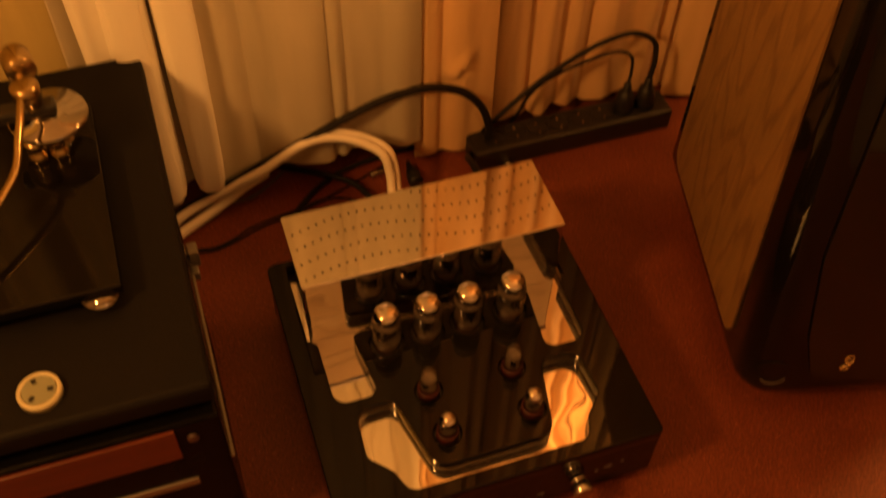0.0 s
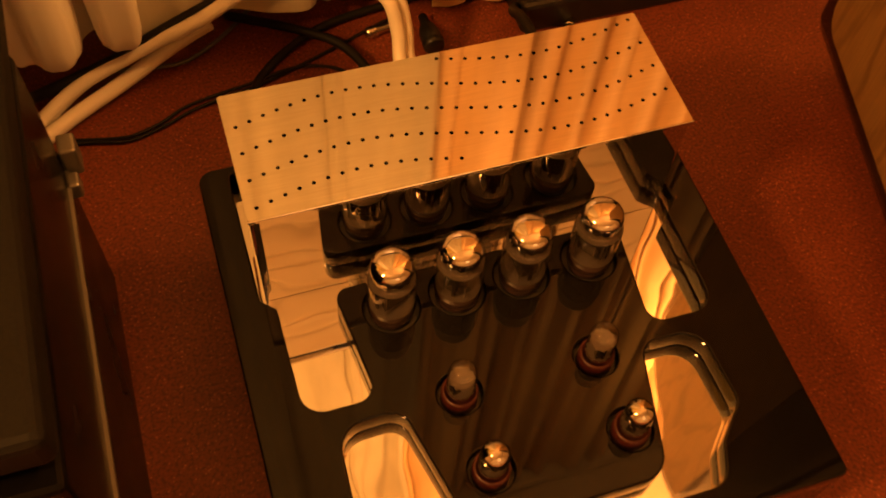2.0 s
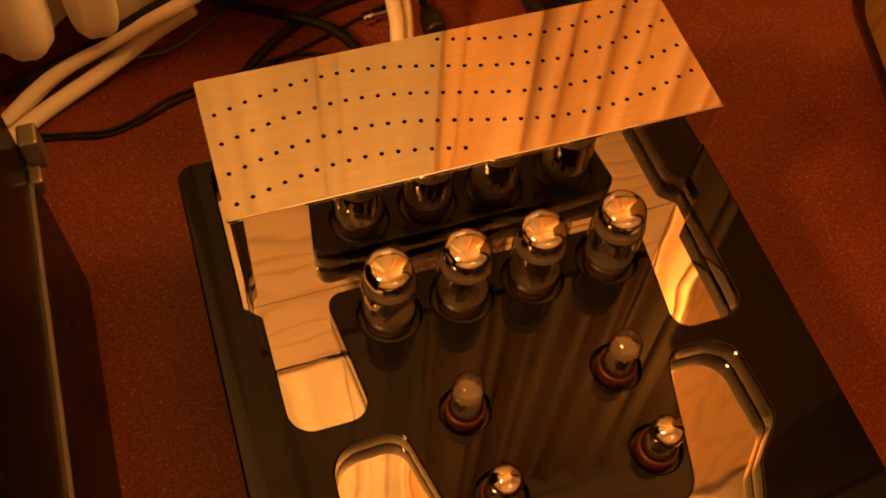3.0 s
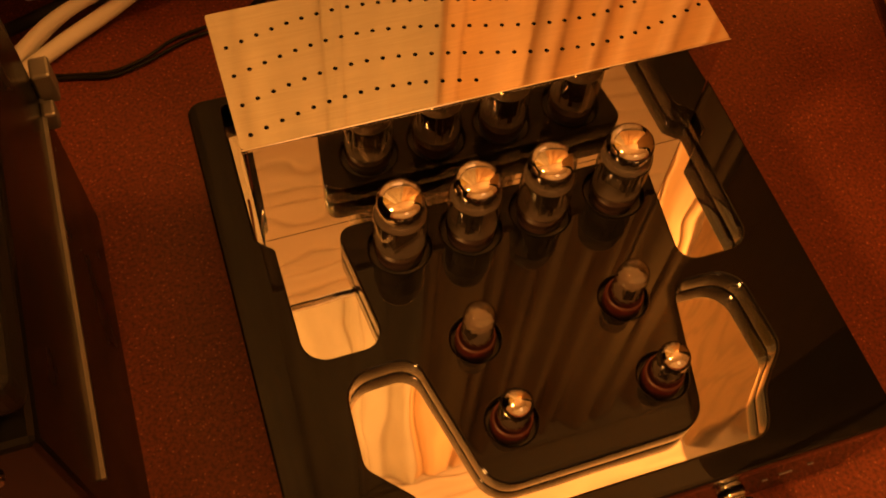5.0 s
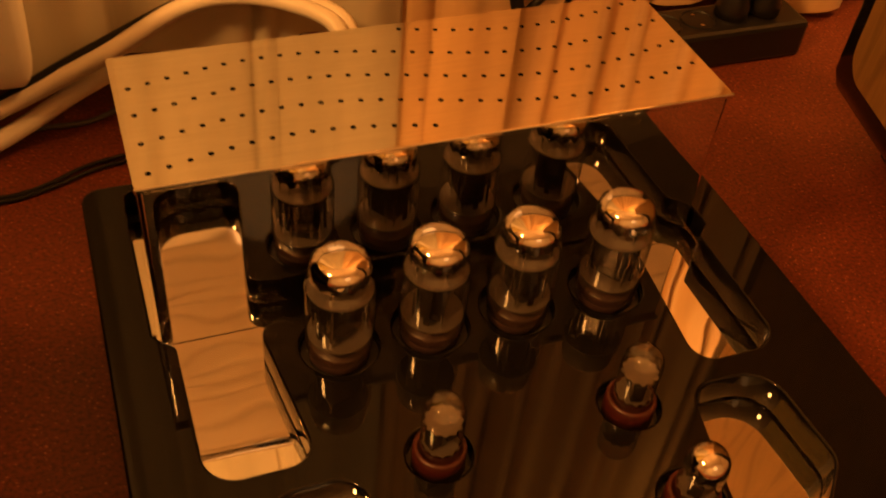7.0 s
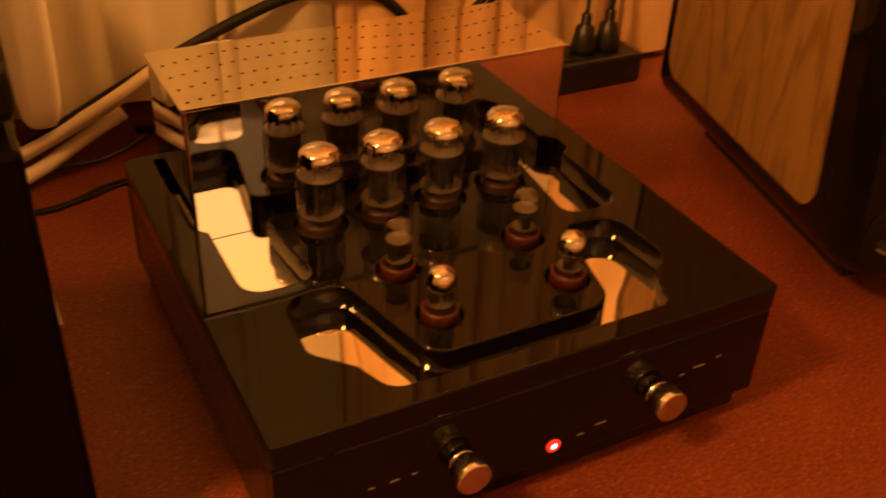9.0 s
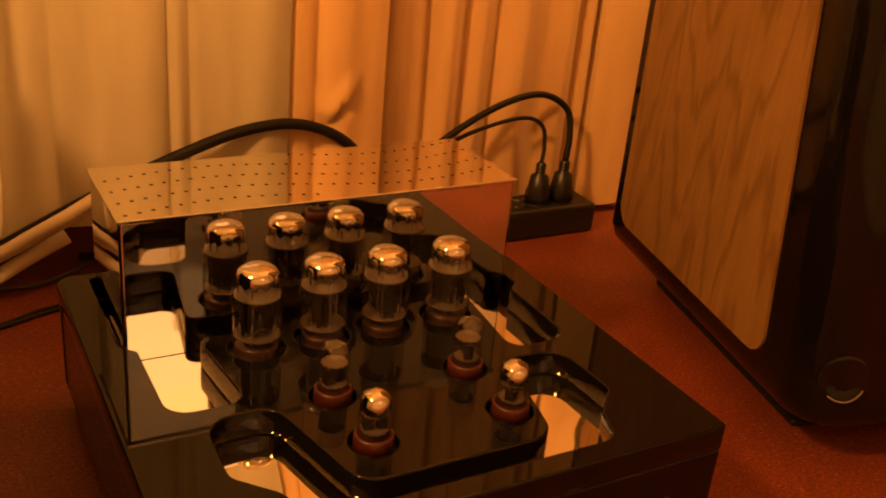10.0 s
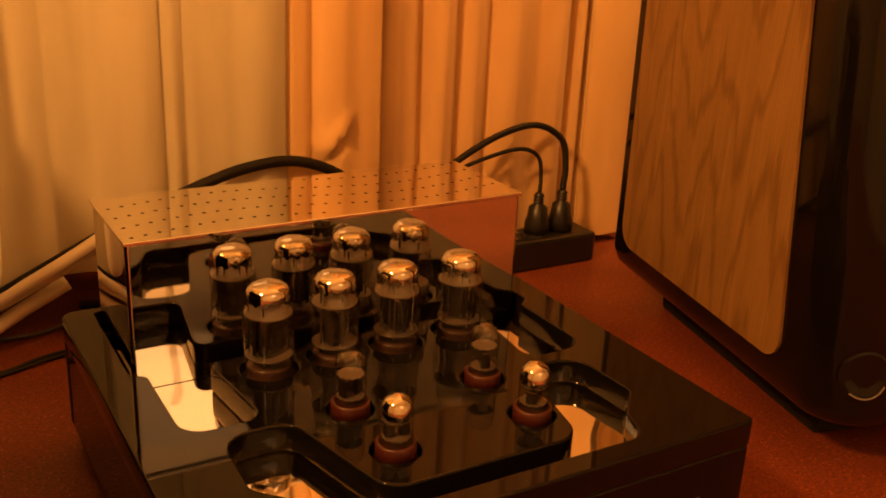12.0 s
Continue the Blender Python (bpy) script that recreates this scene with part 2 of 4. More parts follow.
SPEAKERBLACK = mat("speaker_black_lacquer", (0.005, 0.004, 0.0035), 0.08, Specular_IOR_Level=0.3)
roughened(SPEAKERBLACK, 10.0, 0.05, 0.13)

BAFFLE = mat("baffle_black_lacquer", (0.006, 0.006, 0.004), 0.06, Specular_IOR_Level=0.6)
roughened(BAFFLE, 10.0, 0.05, 0.10)


# ---- mesh helpers ----
def mesh_object(name, bm, material, smooth=False):
    me = bpy.data.meshes.new(name)
    bmesh.ops.recalc_face_normals(bm, faces=bm.faces)
    bm.to_mesh(me)
    bm.free()
    me.materials.append(material)
    if smooth:
        for p in me.polygons:
            p.use_smooth = True
    return new(name, me)


def part(name, bm, material, parent, label="", smooth=False):
    ob = mesh_object(name, bm, material, smooth)
    ob.parent = parent
    if label:
        tagged(ob, label)
    return ob


def base(name, at=(0, 0, 0), rz=0.0):
    ob = new(name)
    ob.empty_display_size = 0.05
    ob.matrix_world = pose(*at, 0, 0, rz)
    return ob


def box(x0, x1, y0, y1, z0, z1, bevel=0.0, segments=2, bm=None):
    own = bmesh.new()
    bmesh.ops.create_cube(own, size=1.0, matrix=Matrix.Translation(((x0 + x1) / 2, (y0 + y1) / 2, (z0 + z1) / 2)) @ Matrix.Diagonal((x1 - x0, y1 - y0, z1 - z0, 1)))
    if bevel:
        bmesh.ops.bevel(own, geom=own.edges[:], offset=bevel, segments=segments, profile=0.5, affect="EDGES", clamp_overlap=True)
    if bm is None:
        return own
    join(bm, own)
    return bm


def join(bm, other):
    me = bpy.data.meshes.new("tmp")
    other.to_mesh(me)
    other.free()
    bm.from_mesh(me)
    bpy.data.meshes.remove(me)


def lathe(profile, steps=40, cap=True, axis=None):
    """Turns (radius, height) pairs round z."""
    bm = bmesh.new()
    rings = []
    for r, z in profile:
        if r < 1e-6:
            rings.append([bm.verts.new((0, 0, z))])
        else:
            rings.append([bm.verts.new((r * math.cos(2 * math.pi * k / steps), r * math.sin(2 * math.pi * k / steps), z)) for k in range(steps)])
    for a, b in zip(rings, rings[1:]):
        for k in range(steps):
            j = (k + 1) % steps
            quad = [a[k % len(a)], a[j % len(a)], b[j % len(b)], b[k % len(b)]]
            quad = list(dict.fromkeys(quad))
            if len(quad) > 2:
                bm.faces.new(quad)
    if cap:
        for ring in (rings[0], rings[-1]):
            if len(ring) > 2:
                bm.faces.new(ring)
    if axis is not None:
        bmesh.ops.transform(bm, matrix=axis, verts=bm.verts)
    return bm


def rounded(corners, steps=7):
    """A closed outline from (x, y, radius) corners."""
    out = []
    count = len(corners)
    for i, (x, y, r) in enumerate(corners):
        p, a, b = Vector((x, y)), Vector(corners[i - 1][:2]), Vector(corners[(i + 1) % count][:2])
        if r <= 0:
            out.append((x, y))
            continue
        u, v = (a - p).normalized(), (b - p).normalized()
        half = u.angle(v) / 2
        d = min(r / math.tan(half), (a - p).length * 0.49, (b - p).length * 0.49)
        rr = d * math.tan(half)
        centre = p + (u + v).normalized() * (rr / math.sin(half))
        s, e = p + u * d - centre, p + v * d - centre
        turn = s.angle_signed(e)
        for k in range(steps + 1):
            w = s.copy()
            w.rotate(Matrix.Rotation(-turn * k / steps, 2))
            out.append(tuple(centre + w))
    return out


def circle(x, y, r, steps=20):
    return [(x + r * math.cos(2 * math.pi * k / steps), y + r * math.sin(2 * math.pi * k / steps)) for k in range(steps)]


def sheet(name, outlines, z0, z1, material, parent, bevel=0.0, label="", m=None):
    """A flat plate with openings: the first outline is its edge, the others are cut out of it."""
    cu = bpy.data.curves.new(name, "CURVE")
    cu.dimensions, cu.fill_mode = "2D", "BOTH"
    cu.extrude, cu.bevel_depth, cu.bevel_resolution, cu.offset = (z1 - z0) / 2 - bevel, bevel, 2, -bevel
    for line in outlines:
        sp = cu.splines.new("POLY")
        sp.points.add(len(line) - 1)
        for pt, (x, y) in zip(sp.points, line):
            pt.co = (x, y, 0, 1)
        sp.use_cyclic_u = True
    tmp = bpy.data.objects.new(name, cu)
    scene.collection.objects.link(tmp)
    me = bpy.data.meshes.new_from_object(tmp.evaluated_get(bpy.context.evaluated_depsgraph_get()))
    bpy.data.objects.remove(tmp)
    bpy.data.curves.remove(cu)
    me.transform((m or Matrix.Identity(4)) @ Matrix.Translation((0, 0, (z0 + z1) / 2)))
    bm = bmesh.new()
    bm.from_mesh(me)
    bmesh.ops.remove_doubles(bm, verts=bm.verts, dist=1e-5)
    bm.to_mesh(me)
    bm.free()
    me.materials.clear()
    me.materials.append(material)
    me.name = name
    ob = new(name, me)
    if parent:
        ob.parent = parent
    if label:
        tagged(ob, label)
    return ob


def smooth_line(points, per=10):
    """A Catmull-Rom line through the points."""
    p = [Vector(q) for q in points]
    p = [2 * p[0] - p[1]] + p + [2 * p[-1] - p[-2]]
    out = []
    for i in range(1, len(p) - 2):
        for k in range(per):
            t = k / per
            a, b, c, d = p[i - 1], p[i], p[i + 1], p[i + 2]
            out.append(0.5 * (2 * b + (c - a) * t + (2 * a - 5 * b + 4 * c - d) * t * t + (3 * b - a - 3 * c + d) * t ** 3))
    out.append(p[-2])
    return out


def tube_mesh(points, radius, sides=10, per=10, bm=None):
    """A round cable along a smooth line."""
    bm = bm or bmesh.new()
    line = smooth_line(points, per)
    rings, up = [], Vector((0.13, 0.2, 1)).normalized()
    for i, q in enumerate(line):
        ahead = (line[min(i + 1, len(line) - 1)] - line[max(i - 1, 0)]).normalized()
        side = ahead.cross(up)
        side = (side if side.length > 1e-4 else ahead.cross(Vector((1, 0, 0)))).normalized()
        over = up = side.cross(ahead).normalized()
        rings.append([bm.verts.new(q + radius * (math.cos(2 * math.pi * k / sides) * side + math.sin(2 * math.pi * k / sides) * over)) for k in range(sides)])
    for a, b in zip(rings, rings[1:]):
        for k in range(sides):
            bm.faces.new((a[k], a[(k + 1) % sides], b[(k + 1) % sides], b[k]))
    bm.faces.new(rings[0])
    bm.faces.new(rings[-1])
    return bm


# ---- the room ----
def structure(name, bm, material, label, category):
    return tagged(mesh_object(name, bm, material), label, category, kind="structure")


structure("floor", box(-2.6, 2.6, -3.0, 0.9, -0.80, -0.75), FLOORWOOD, "brown wooden floor of the dim room", "floor")
boards = box(-2.6, 2.6, -3.0, 0.9, 2.112, 2.15)
for k in range(36):
    box(-2.5, 2.5, -2.19 + 0.0765 * k, -2.19 + 0.0765 * k + 0.068, 2.10, 2.1115, 0.003, 1, boards)
structure("ceiling", boards, CEILPAINT, "pale wooden board ceiling with narrow grooves", "ceiling")
structure("wall_north", box(-2.6, 2.6, 0.60, 0.70, -0.75, 2.10), WALLPAINT, "plain beige wall behind the curtains", "wall")
structure("wall_south", box(-2.6, 2.6, -2.3, -2.2, -0.75, 2.10), SOUTHPAINT, "plain white wall facing the curtains", "wall")
structure("wall_west", box(-2.6, -2.5, -2.2, 0.60, -0.75, 2.10), WALLPAINT, "plain beige side wall of the room", "wall")
structure("wall_east", box(2.5, 2.6, -2.2, 0.60, -0.75, 2.10), WALLPAINT, "plain beige side wall of the room", "wall")

# ---- table ----
table = tagged(base("table", (0, 0, 0)), "wide table with a speckled dark red laminate top", "table")
part("tabletop", box(-1.5, 1.3, -0.95, 0.58, -0.04, 0.0, 0.004), TABLE, table)
for x in (-1.4, 1.2):
    for y in (-0.85, 0.48):
        part("leg", box(x - 0.035, x + 0.035, y - 0.035, y + 0.035, -0.75, -0.042, 0.004), REDBROWN, table)

# ---- curtains ----
def curtain(name, x0, x1, y, hem, depth, folds, material, label, seed, hem_wave=0.012, top=2.095, crease=None, seams=(), panel=0.0, fade=0.3):
    """A hanging cloth with rounded folds that swell towards the hem."""
    rnd = random.Random(seed)
    marks = sorted(rnd.uniform(0.15, 0.85) for _ in range(3))
    phases = [rnd.uniform(0, 6.28) for _ in range(4)]
    bm = bmesh.new()
    nx, nz = max(24, int((x1 - x0) / 0.003)), 110
    grid = []
    for j in range(nz + 1):
        v = j / nz
        row = []
        for i in range(nx + 1):
            u = i / nx
            x = x0 + (x1 - x0) * u
            warp = u + 0.06 * math.sin(5.1 * u + phases[0]) + 0.012 * math.sin(2.2 * v + 9 * u)
            a = math.sin(2 * math.pi * folds * warp + phases[1])
            b = math.sin(2 * math.pi * folds * 2.3 * warp + phases[2])
            swell = 1.0 + 1.3 * v ** 1.5
            valley = 1.0 - 2.0 * abs(math.cos(math.pi * folds * warp + phases[1] / 2)) ** 5
            off = depth * swell * (0.75 * valley + 0.25 * a + 0.16 * b)
            for k, (rate, size) in enumerate(((70.0, 0.0011), (163.0, 0.0006), (31.0, 0.0016))):
                off += size * math.sin(rate * x + phases[k] + 1.2 * math.sin(4.0 * v + phases[k + 1]))
            bottom = hem + hem_wave * math.sin(2 * math.pi * folds * warp + phases[3])
            z = bottom + (top - bottom) * v ** 1.7
            for sx, deep, wide in seams:
                off -= deep * max(0.15, 1.0 + fade * v) * math.exp(-((x + 0.004 * math.sin(3.0 * v + 40 * sx) - sx) / wide) ** 2)
            if panel:
                ends = [x0] + [q[0] for q in seams] + [x1]
                for e0, e1 in zip(ends, ends[1:]):
                    if e0 <= x < e1:
                        off += panel * (0.5 - abs((x - e0) / (e1 - e0) - 0.4)) * (1.0 + 0.8 * v)
            for cx, cz, tilt, size in crease or ():
                across = (z - cz) - tilt * (x - cx)
                off += size * math.exp(-((x - cx) / 0.016) ** 2) * (math.exp(-(across / 0.009) ** 2) - 0.7 * math.exp(-((across + 0.016) / 0.010) ** 2))
            row.append(bm.verts.new((x, y - off, z)))
        grid.append(row)
    for r, s in zip(grid, grid[1:]):
        for i in range(nx):
            bm.faces.new((r[i], r[i + 1], s[i + 1], s[i]))
    ob = mesh_object(name, bm, material, True)
    ob.modifiers.new("thickness", "SOLIDIFY").thickness = 0.0015
    return tagged(ob, label, "curtain", "curtains behind the table")


curtain("curtain", -1.35, -0.30, 0.385, 0.03, 0.022, 8, YELLOWCLOTH, "yellowish curtain hanging in soft folds", 3)
curtain("curtain", -0.370, 0.090, 0.347, 0.058, 0.009, 4.0, WHITECLOTH, "cream white curtain hanging in loose folds", 5, 0.006, seams=((-0.151, 0.008, 0.012), (-0.042, 0.010, 0.006), (-0.019, 0.005, 0.006)), panel=0.010, fade=-1.9)
curtain("curtain", 0.083, 0.208, 0.349, 0.010, 0.004, 0.7, LIGHTTAN, "narrow creased light tan curtain strip reaching down to the table", 8, 0.003, 2.095, ((0.152, 0.190, 0.9, 0.012), (0.140, 0.172, -0.3, 0.007)), ((0.124, 0.006, 0.009),), 0.010)
curtain("curtain", 0.202, 0.528, 0.374, 0.030, 0.006, 3.4, BROWNCLOTH, "tan curtain with upright folds behind the power strip", 11, 0.003, seams=((0.212, 0.014, 0.006), (0.277, 0.014, 0.006), (0.330, 0.010, 0.016), (0.376, 0.008, 0.014), (0.452, 0.008, 0.016), (0.500, 0.010, 0.010)), panel=0.016)
curtain("curtain", 0.519, 0.596, 0.358, 0.010, 0.010, 0.9, LIGHTTAN, "narrow rounded light fold of the tan curtain", 2, 0.003)
curtain("curtain", 0.585, 1.35, 0.385, 0.03, 0.02, 6.0, BROWNCLOTH, "tan curtain hanging behind the loudspeaker", 13)

def curtain_fold(x, y, z0, rx, ry, tilt, label):
    """One thick rounded fold of cloth that ends in a closed, bulging hem."""
    steps, rows = 28, [(0.25, 0.0), (0.58, 0.003), (0.80, 0.010), (0.92, 0.024), (1.0, 0.06), (1.04, 0.14), (1.06, 0.28), (1.08, 0.5), (1.1, 0.9), (1.1, 1.44), (1.1, 2.02)]
    bm = bmesh.new()
    rings = []
    for k, (w, h) in enumerate(rows):
        ring = []
        for i in range(steps):
            a = 2 * math.pi * i / steps
            ripple = 1.0 + 0.10 * math.sin(3 * a + 2.0 * h + x * 90) + 0.07 * math.sin(5 * a - 3 * h) + 0.035 * math.sin(9 * a + 5 * h + 40 * x)
            ring.append(bm.verts.new((x + w * ripple * rx * math.cos(a) + 0.01 * math.sin(2.5 * h + x * 50), y + tilt * min(h, 0.6) + w * ripple * ry * math.sin(a), z0 + h)))
        rings.append(ring)
    for r, q in zip(rings, rings[1:]):
        for i in range(steps):
            j = (i + 1) % steps
            bm.faces.new((r[i], r[j], q[j], q[i]))
    bm.faces.new(rings[0])
    return tagged(mesh_object("curtain", bm, FOLDCLOTH, True), label, "curtain", "curtains behind the table")


curtain_fold(-0.283, 0.318, 0.060, 0.027, 0.017, 0.02, "thick cream curtain fold with a rounded hem")
curtain_fold(-0.238, 0.322, 0.064, 0.022, 0.014, 0.02, "thick cream curtain fold with a rounded hem")
curtain_fold(-0.324, 0.326, 0.064, 0.020, 0.014, 0.02, "narrow cream curtain fold beside the turntable")

# ---- amplifier ----
CX, Y0, Y1, DECK, PLATE = 0.002, -0.257, 0.118, 0.120, 0.100
POWER = [(-0.0755, -0.042), (-0.0235, -0.042), (0.0285, -0.042), (0.0850, -0.042)]
SMALL_CLEAR = [(-0.0480, -0.123), (0.0580, -0.123)]
SMALL_SILVER = [(-0.0445, -0.183), (0.0605, -0.183)]


def mirrored(half):
    """A closed outline from its left half, listed from the middle outwards and round back to the middle."""
    return [(CX + x, y, r) for x, y, r in half] + [(CX - x, y, r) for x, y, r in reversed(half)]


def back_opening(g=0.0):
    return rounded(mirrored([(-0.1165 + g, -0.016 - g, 0.010), (-0.1070 + g, -0.109 - g, 0.013), (-0.1600 - g, -0.109 - g, 0.017), (-0.1600 - g, -0.020, 0.004), (-0.1705 - g, -0.010, 0.003), (-0.1705 - g, 0.109 + g, 0.004)]))


def front_opening(g=0.0):
    half = [(-0.0715 + g, -0.2215 + g, 0.022), (-0.0935 + g, -0.1225 + g, 0.016), (-0.1400 - g, -0.1240 + g, 0.020), (-0.1430 - g, -0.1850, 0.014), (-0.1190 - g, -0.2100 - g, 0.014), (-0.1080 - g, -0.2390 - g, 0.016)]
    return rounded(mirrored(half))


amp = tagged(base("tube_amplifier"), "black lacquered tube amplifier with polished steel cover and cut-out top", "amplifier")
edge = rounded([(CX - 0.195, Y0, 0.005), (CX + 0.195, Y0, 0.005), (CX + 0.195, Y1, 0.012), (CX - 0.195, Y1, 0.012)])
sockets = [circle(x, y, 0.0215, 28) for x, y in POWER] + [circle(x, y, 0.0165, 24) for x, y in SMALL_CLEAR + SMALL_SILVER]
sheet("top_plate", [edge, back_opening(), front_opening()] + sockets, PLATE + 0.0002, DECK, BLACK, amp, 0.0016, "glossy black top plate with rounded openings")
lower = [(CX - 0.181, Y0 + 0.0135, 0.0), (CX + 0.181, Y0 + 0.0135, 0.0), (CX + 0.181, Y1 - 0.014, 0.0), (CX - 0.181, Y1 - 0.014, 0.0)]
sheet("steel_plate", [rounded(lower)], PLATE - 0.002, PLATE, INNERSTEEL, amp, 0.0, "mirror polished steel inner plate")
part("front_panel", box(CX - 0.1935, CX + 0.1935, Y0 + 0.001, Y0 + 0.013, 0.022, 0.0997, 0.002), BLACK, amp)
part("side_panel", box(CX - 0.1935, CX - 0.182, Y0 + 0.0135, Y1 - 0.014, 0.022, 0.0997, 0.002), BLACK, amp)
part("side_panel", box(CX + 0.182, CX + 0.1935, Y0 + 0.0135, Y1 - 0.014, 0.022, 0.0997, 0.002), BLACK, amp)
part("back_panel", box(CX - 0.1935, CX + 0.1935, Y1 - 0.013, Y1 - 0.001, 0.022, PLATE - 0.0025, 0.002), SATIN, amp)
sheet("base_plate", [rounded([(CX - 0.190, Y0 + 0.006, 0.012), (CX + 0.190, Y0 + 0.006, 0.012), (CX + 0.190, Y1 - 0.004, 0.012), (CX - 0.190, Y1 - 0.004, 0.012)])], 0.006, 0.0215, BLACK, amp, 0.002)
for x in (-0.165, 0.171):
    for y in (-0.225, 0.09):
        part("foot", lathe([(0.016, 0.0), (0.018, 0.002), (0.018, 0.0062)], 24, axis=Matrix.Translation((x, y, 0))), RUBBERFOOT, amp)

# steel cover with a perforated lid
cover = sheet("cover_wall", [rounded([(-0.1640, -0.0010, 0.003), (0.1665, -0.0010, 0.003), (0.1665, 0.1065, 0.006), (-0.1640, 0.1065, 0.006)], 14), rounded([(-0.1622, 0.0008, 0.0014), (0.1647, 0.0008, 0.0014), (0.1647, 0.1047, 0.0042), (-0.1622, 0.1047, 0.0042)], 14)], PLATE + 0.0005, 0.2131, COVERSTEEL, amp, 0.0, "mirror polished steel cover bent round its corners")
for p in cover.data.polygons:
    p.use_smooth = True
cover.data.set_sharp_from_angle(angle=radians(35))
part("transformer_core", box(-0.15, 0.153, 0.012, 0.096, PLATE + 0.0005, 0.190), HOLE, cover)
lid_lines = [rounded([(-0.1650, -0.0020, 0.002), (0.1665, -0.0020, 0.002), (0.1665, 0.1100, 0.002), (-0.1650, 0.1100, 0.002)], 3)]
for row_y in (0.0075, 0.0310, 0.0550, 0.0790, 0.1040):
    for k in range(31):
        x = -0.157 + 0.01053 * k
        y = row_y + 0.0135 * math.sin(2 * math.pi * (x + 0.157) / 0.316)
        if row_y < 0.01 and x > -0.008 or row_y > 0.1 and x < -0.004:
            continue
        if 0.001 < y < 0.107:
            lid_lines.append(circle(x, y, 0.0016, 10))
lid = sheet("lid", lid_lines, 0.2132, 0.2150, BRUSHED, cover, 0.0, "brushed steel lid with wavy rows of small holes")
# hole walls coloured near black in place of the shade inside them
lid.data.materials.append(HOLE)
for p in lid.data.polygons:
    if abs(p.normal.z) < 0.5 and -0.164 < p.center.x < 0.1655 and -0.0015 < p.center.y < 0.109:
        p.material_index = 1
# dark sheet added under the lid so the holes read as shaded
part("lid_shade_sheet", box(-0.1612, 0.1643, 0.0023, 0.1040, 0.2100, 0.2120), HOLE, cover)

part("lid_edge", box(-0.1654, 0.1669, -0.0036, -0.0021, 0.2124, 0.2156, 0.0007, 3), BRUSHED, cover, "bright folded front edge")


def knob(x, z):
    ax = pose(x, Y0 + 0.001, z, 90, 0, 0)
    ob = part("knob", lathe([(0.0098, 0.0), (0.0098, 0.0045), (0.0088, 0.0052), (0.0088, 0.0064), (0.0118, 0.0075), (0.0122, 0.0085), (0.0122, 0.0205), (0.0116, 0.0215), (0.0, 0.0215)], 40, axis=ax), KNOBMETAL, amp, "turned bright metal knob", True)
    ob.data.polygons.foreach_set("use_smooth", [len(p.vertices) < 5 and abs(p.normal.y) < 0.5 for p in ob.data.polygons])


knob(-0.0645, 0.0570)
knob(0.0955, 0.0570)
ring = part("led_ring", lathe([(0.0036, 0.0), (0.0052, 0.0), (0.0052, 0.0016), (0.0036, 0.0016)], 24, axis=pose(0.0105, Y0 + 0.001, 0.0375, 90, 0, 0)), LED, amp, "small lit red power ring")
part("led_core", lathe([(0.0, 0.0022), (0.0016, 0.0020), (0.0034, 0.0010), (0.0034, 0.0)], 20, cap=False, axis=pose(0.0105, Y0 + 0.001, 0.0375, 90, 0, 0)), LEDCORE, ring, "pinkish white glowing core")
for x, z, w in ((-0.128, 0.058, 0.004), (-0.112, 0.058, 0.006), (-0.098, 0.058, 0.003), (0.033, 0.0390, 0.005), (0.050, 0.0430, 0.009), (0.119, 0.0630, 0.004), (0.134, 0.0660, 0.010), (0.152, 0.0690, 0.004)):
    part("printed_mark", box(x - w / 2, x + w / 2, Y0 + 0.0004, Y0 + 0.0011, z - 0.0006, z + 0.0006), PRINT, amp)


# ---- tubes ----
def zigzag(r, z0, z1, top, teeth=12):
    """A silvered cap with a ragged lower rim."""
    bm = lathe([(r, z0), (r, z1)] + top, teeth * 4, cap=False)
    for v in bm.verts:
        if abs(v.co.z - z0) < 1e-6:
            a = math.atan2(v.co.y, v.co.x) * teeth / (2 * math.pi)
            v.co.z += 0.0028 * abs(2 * (a - math.floor(a)) - 1)
    return bm


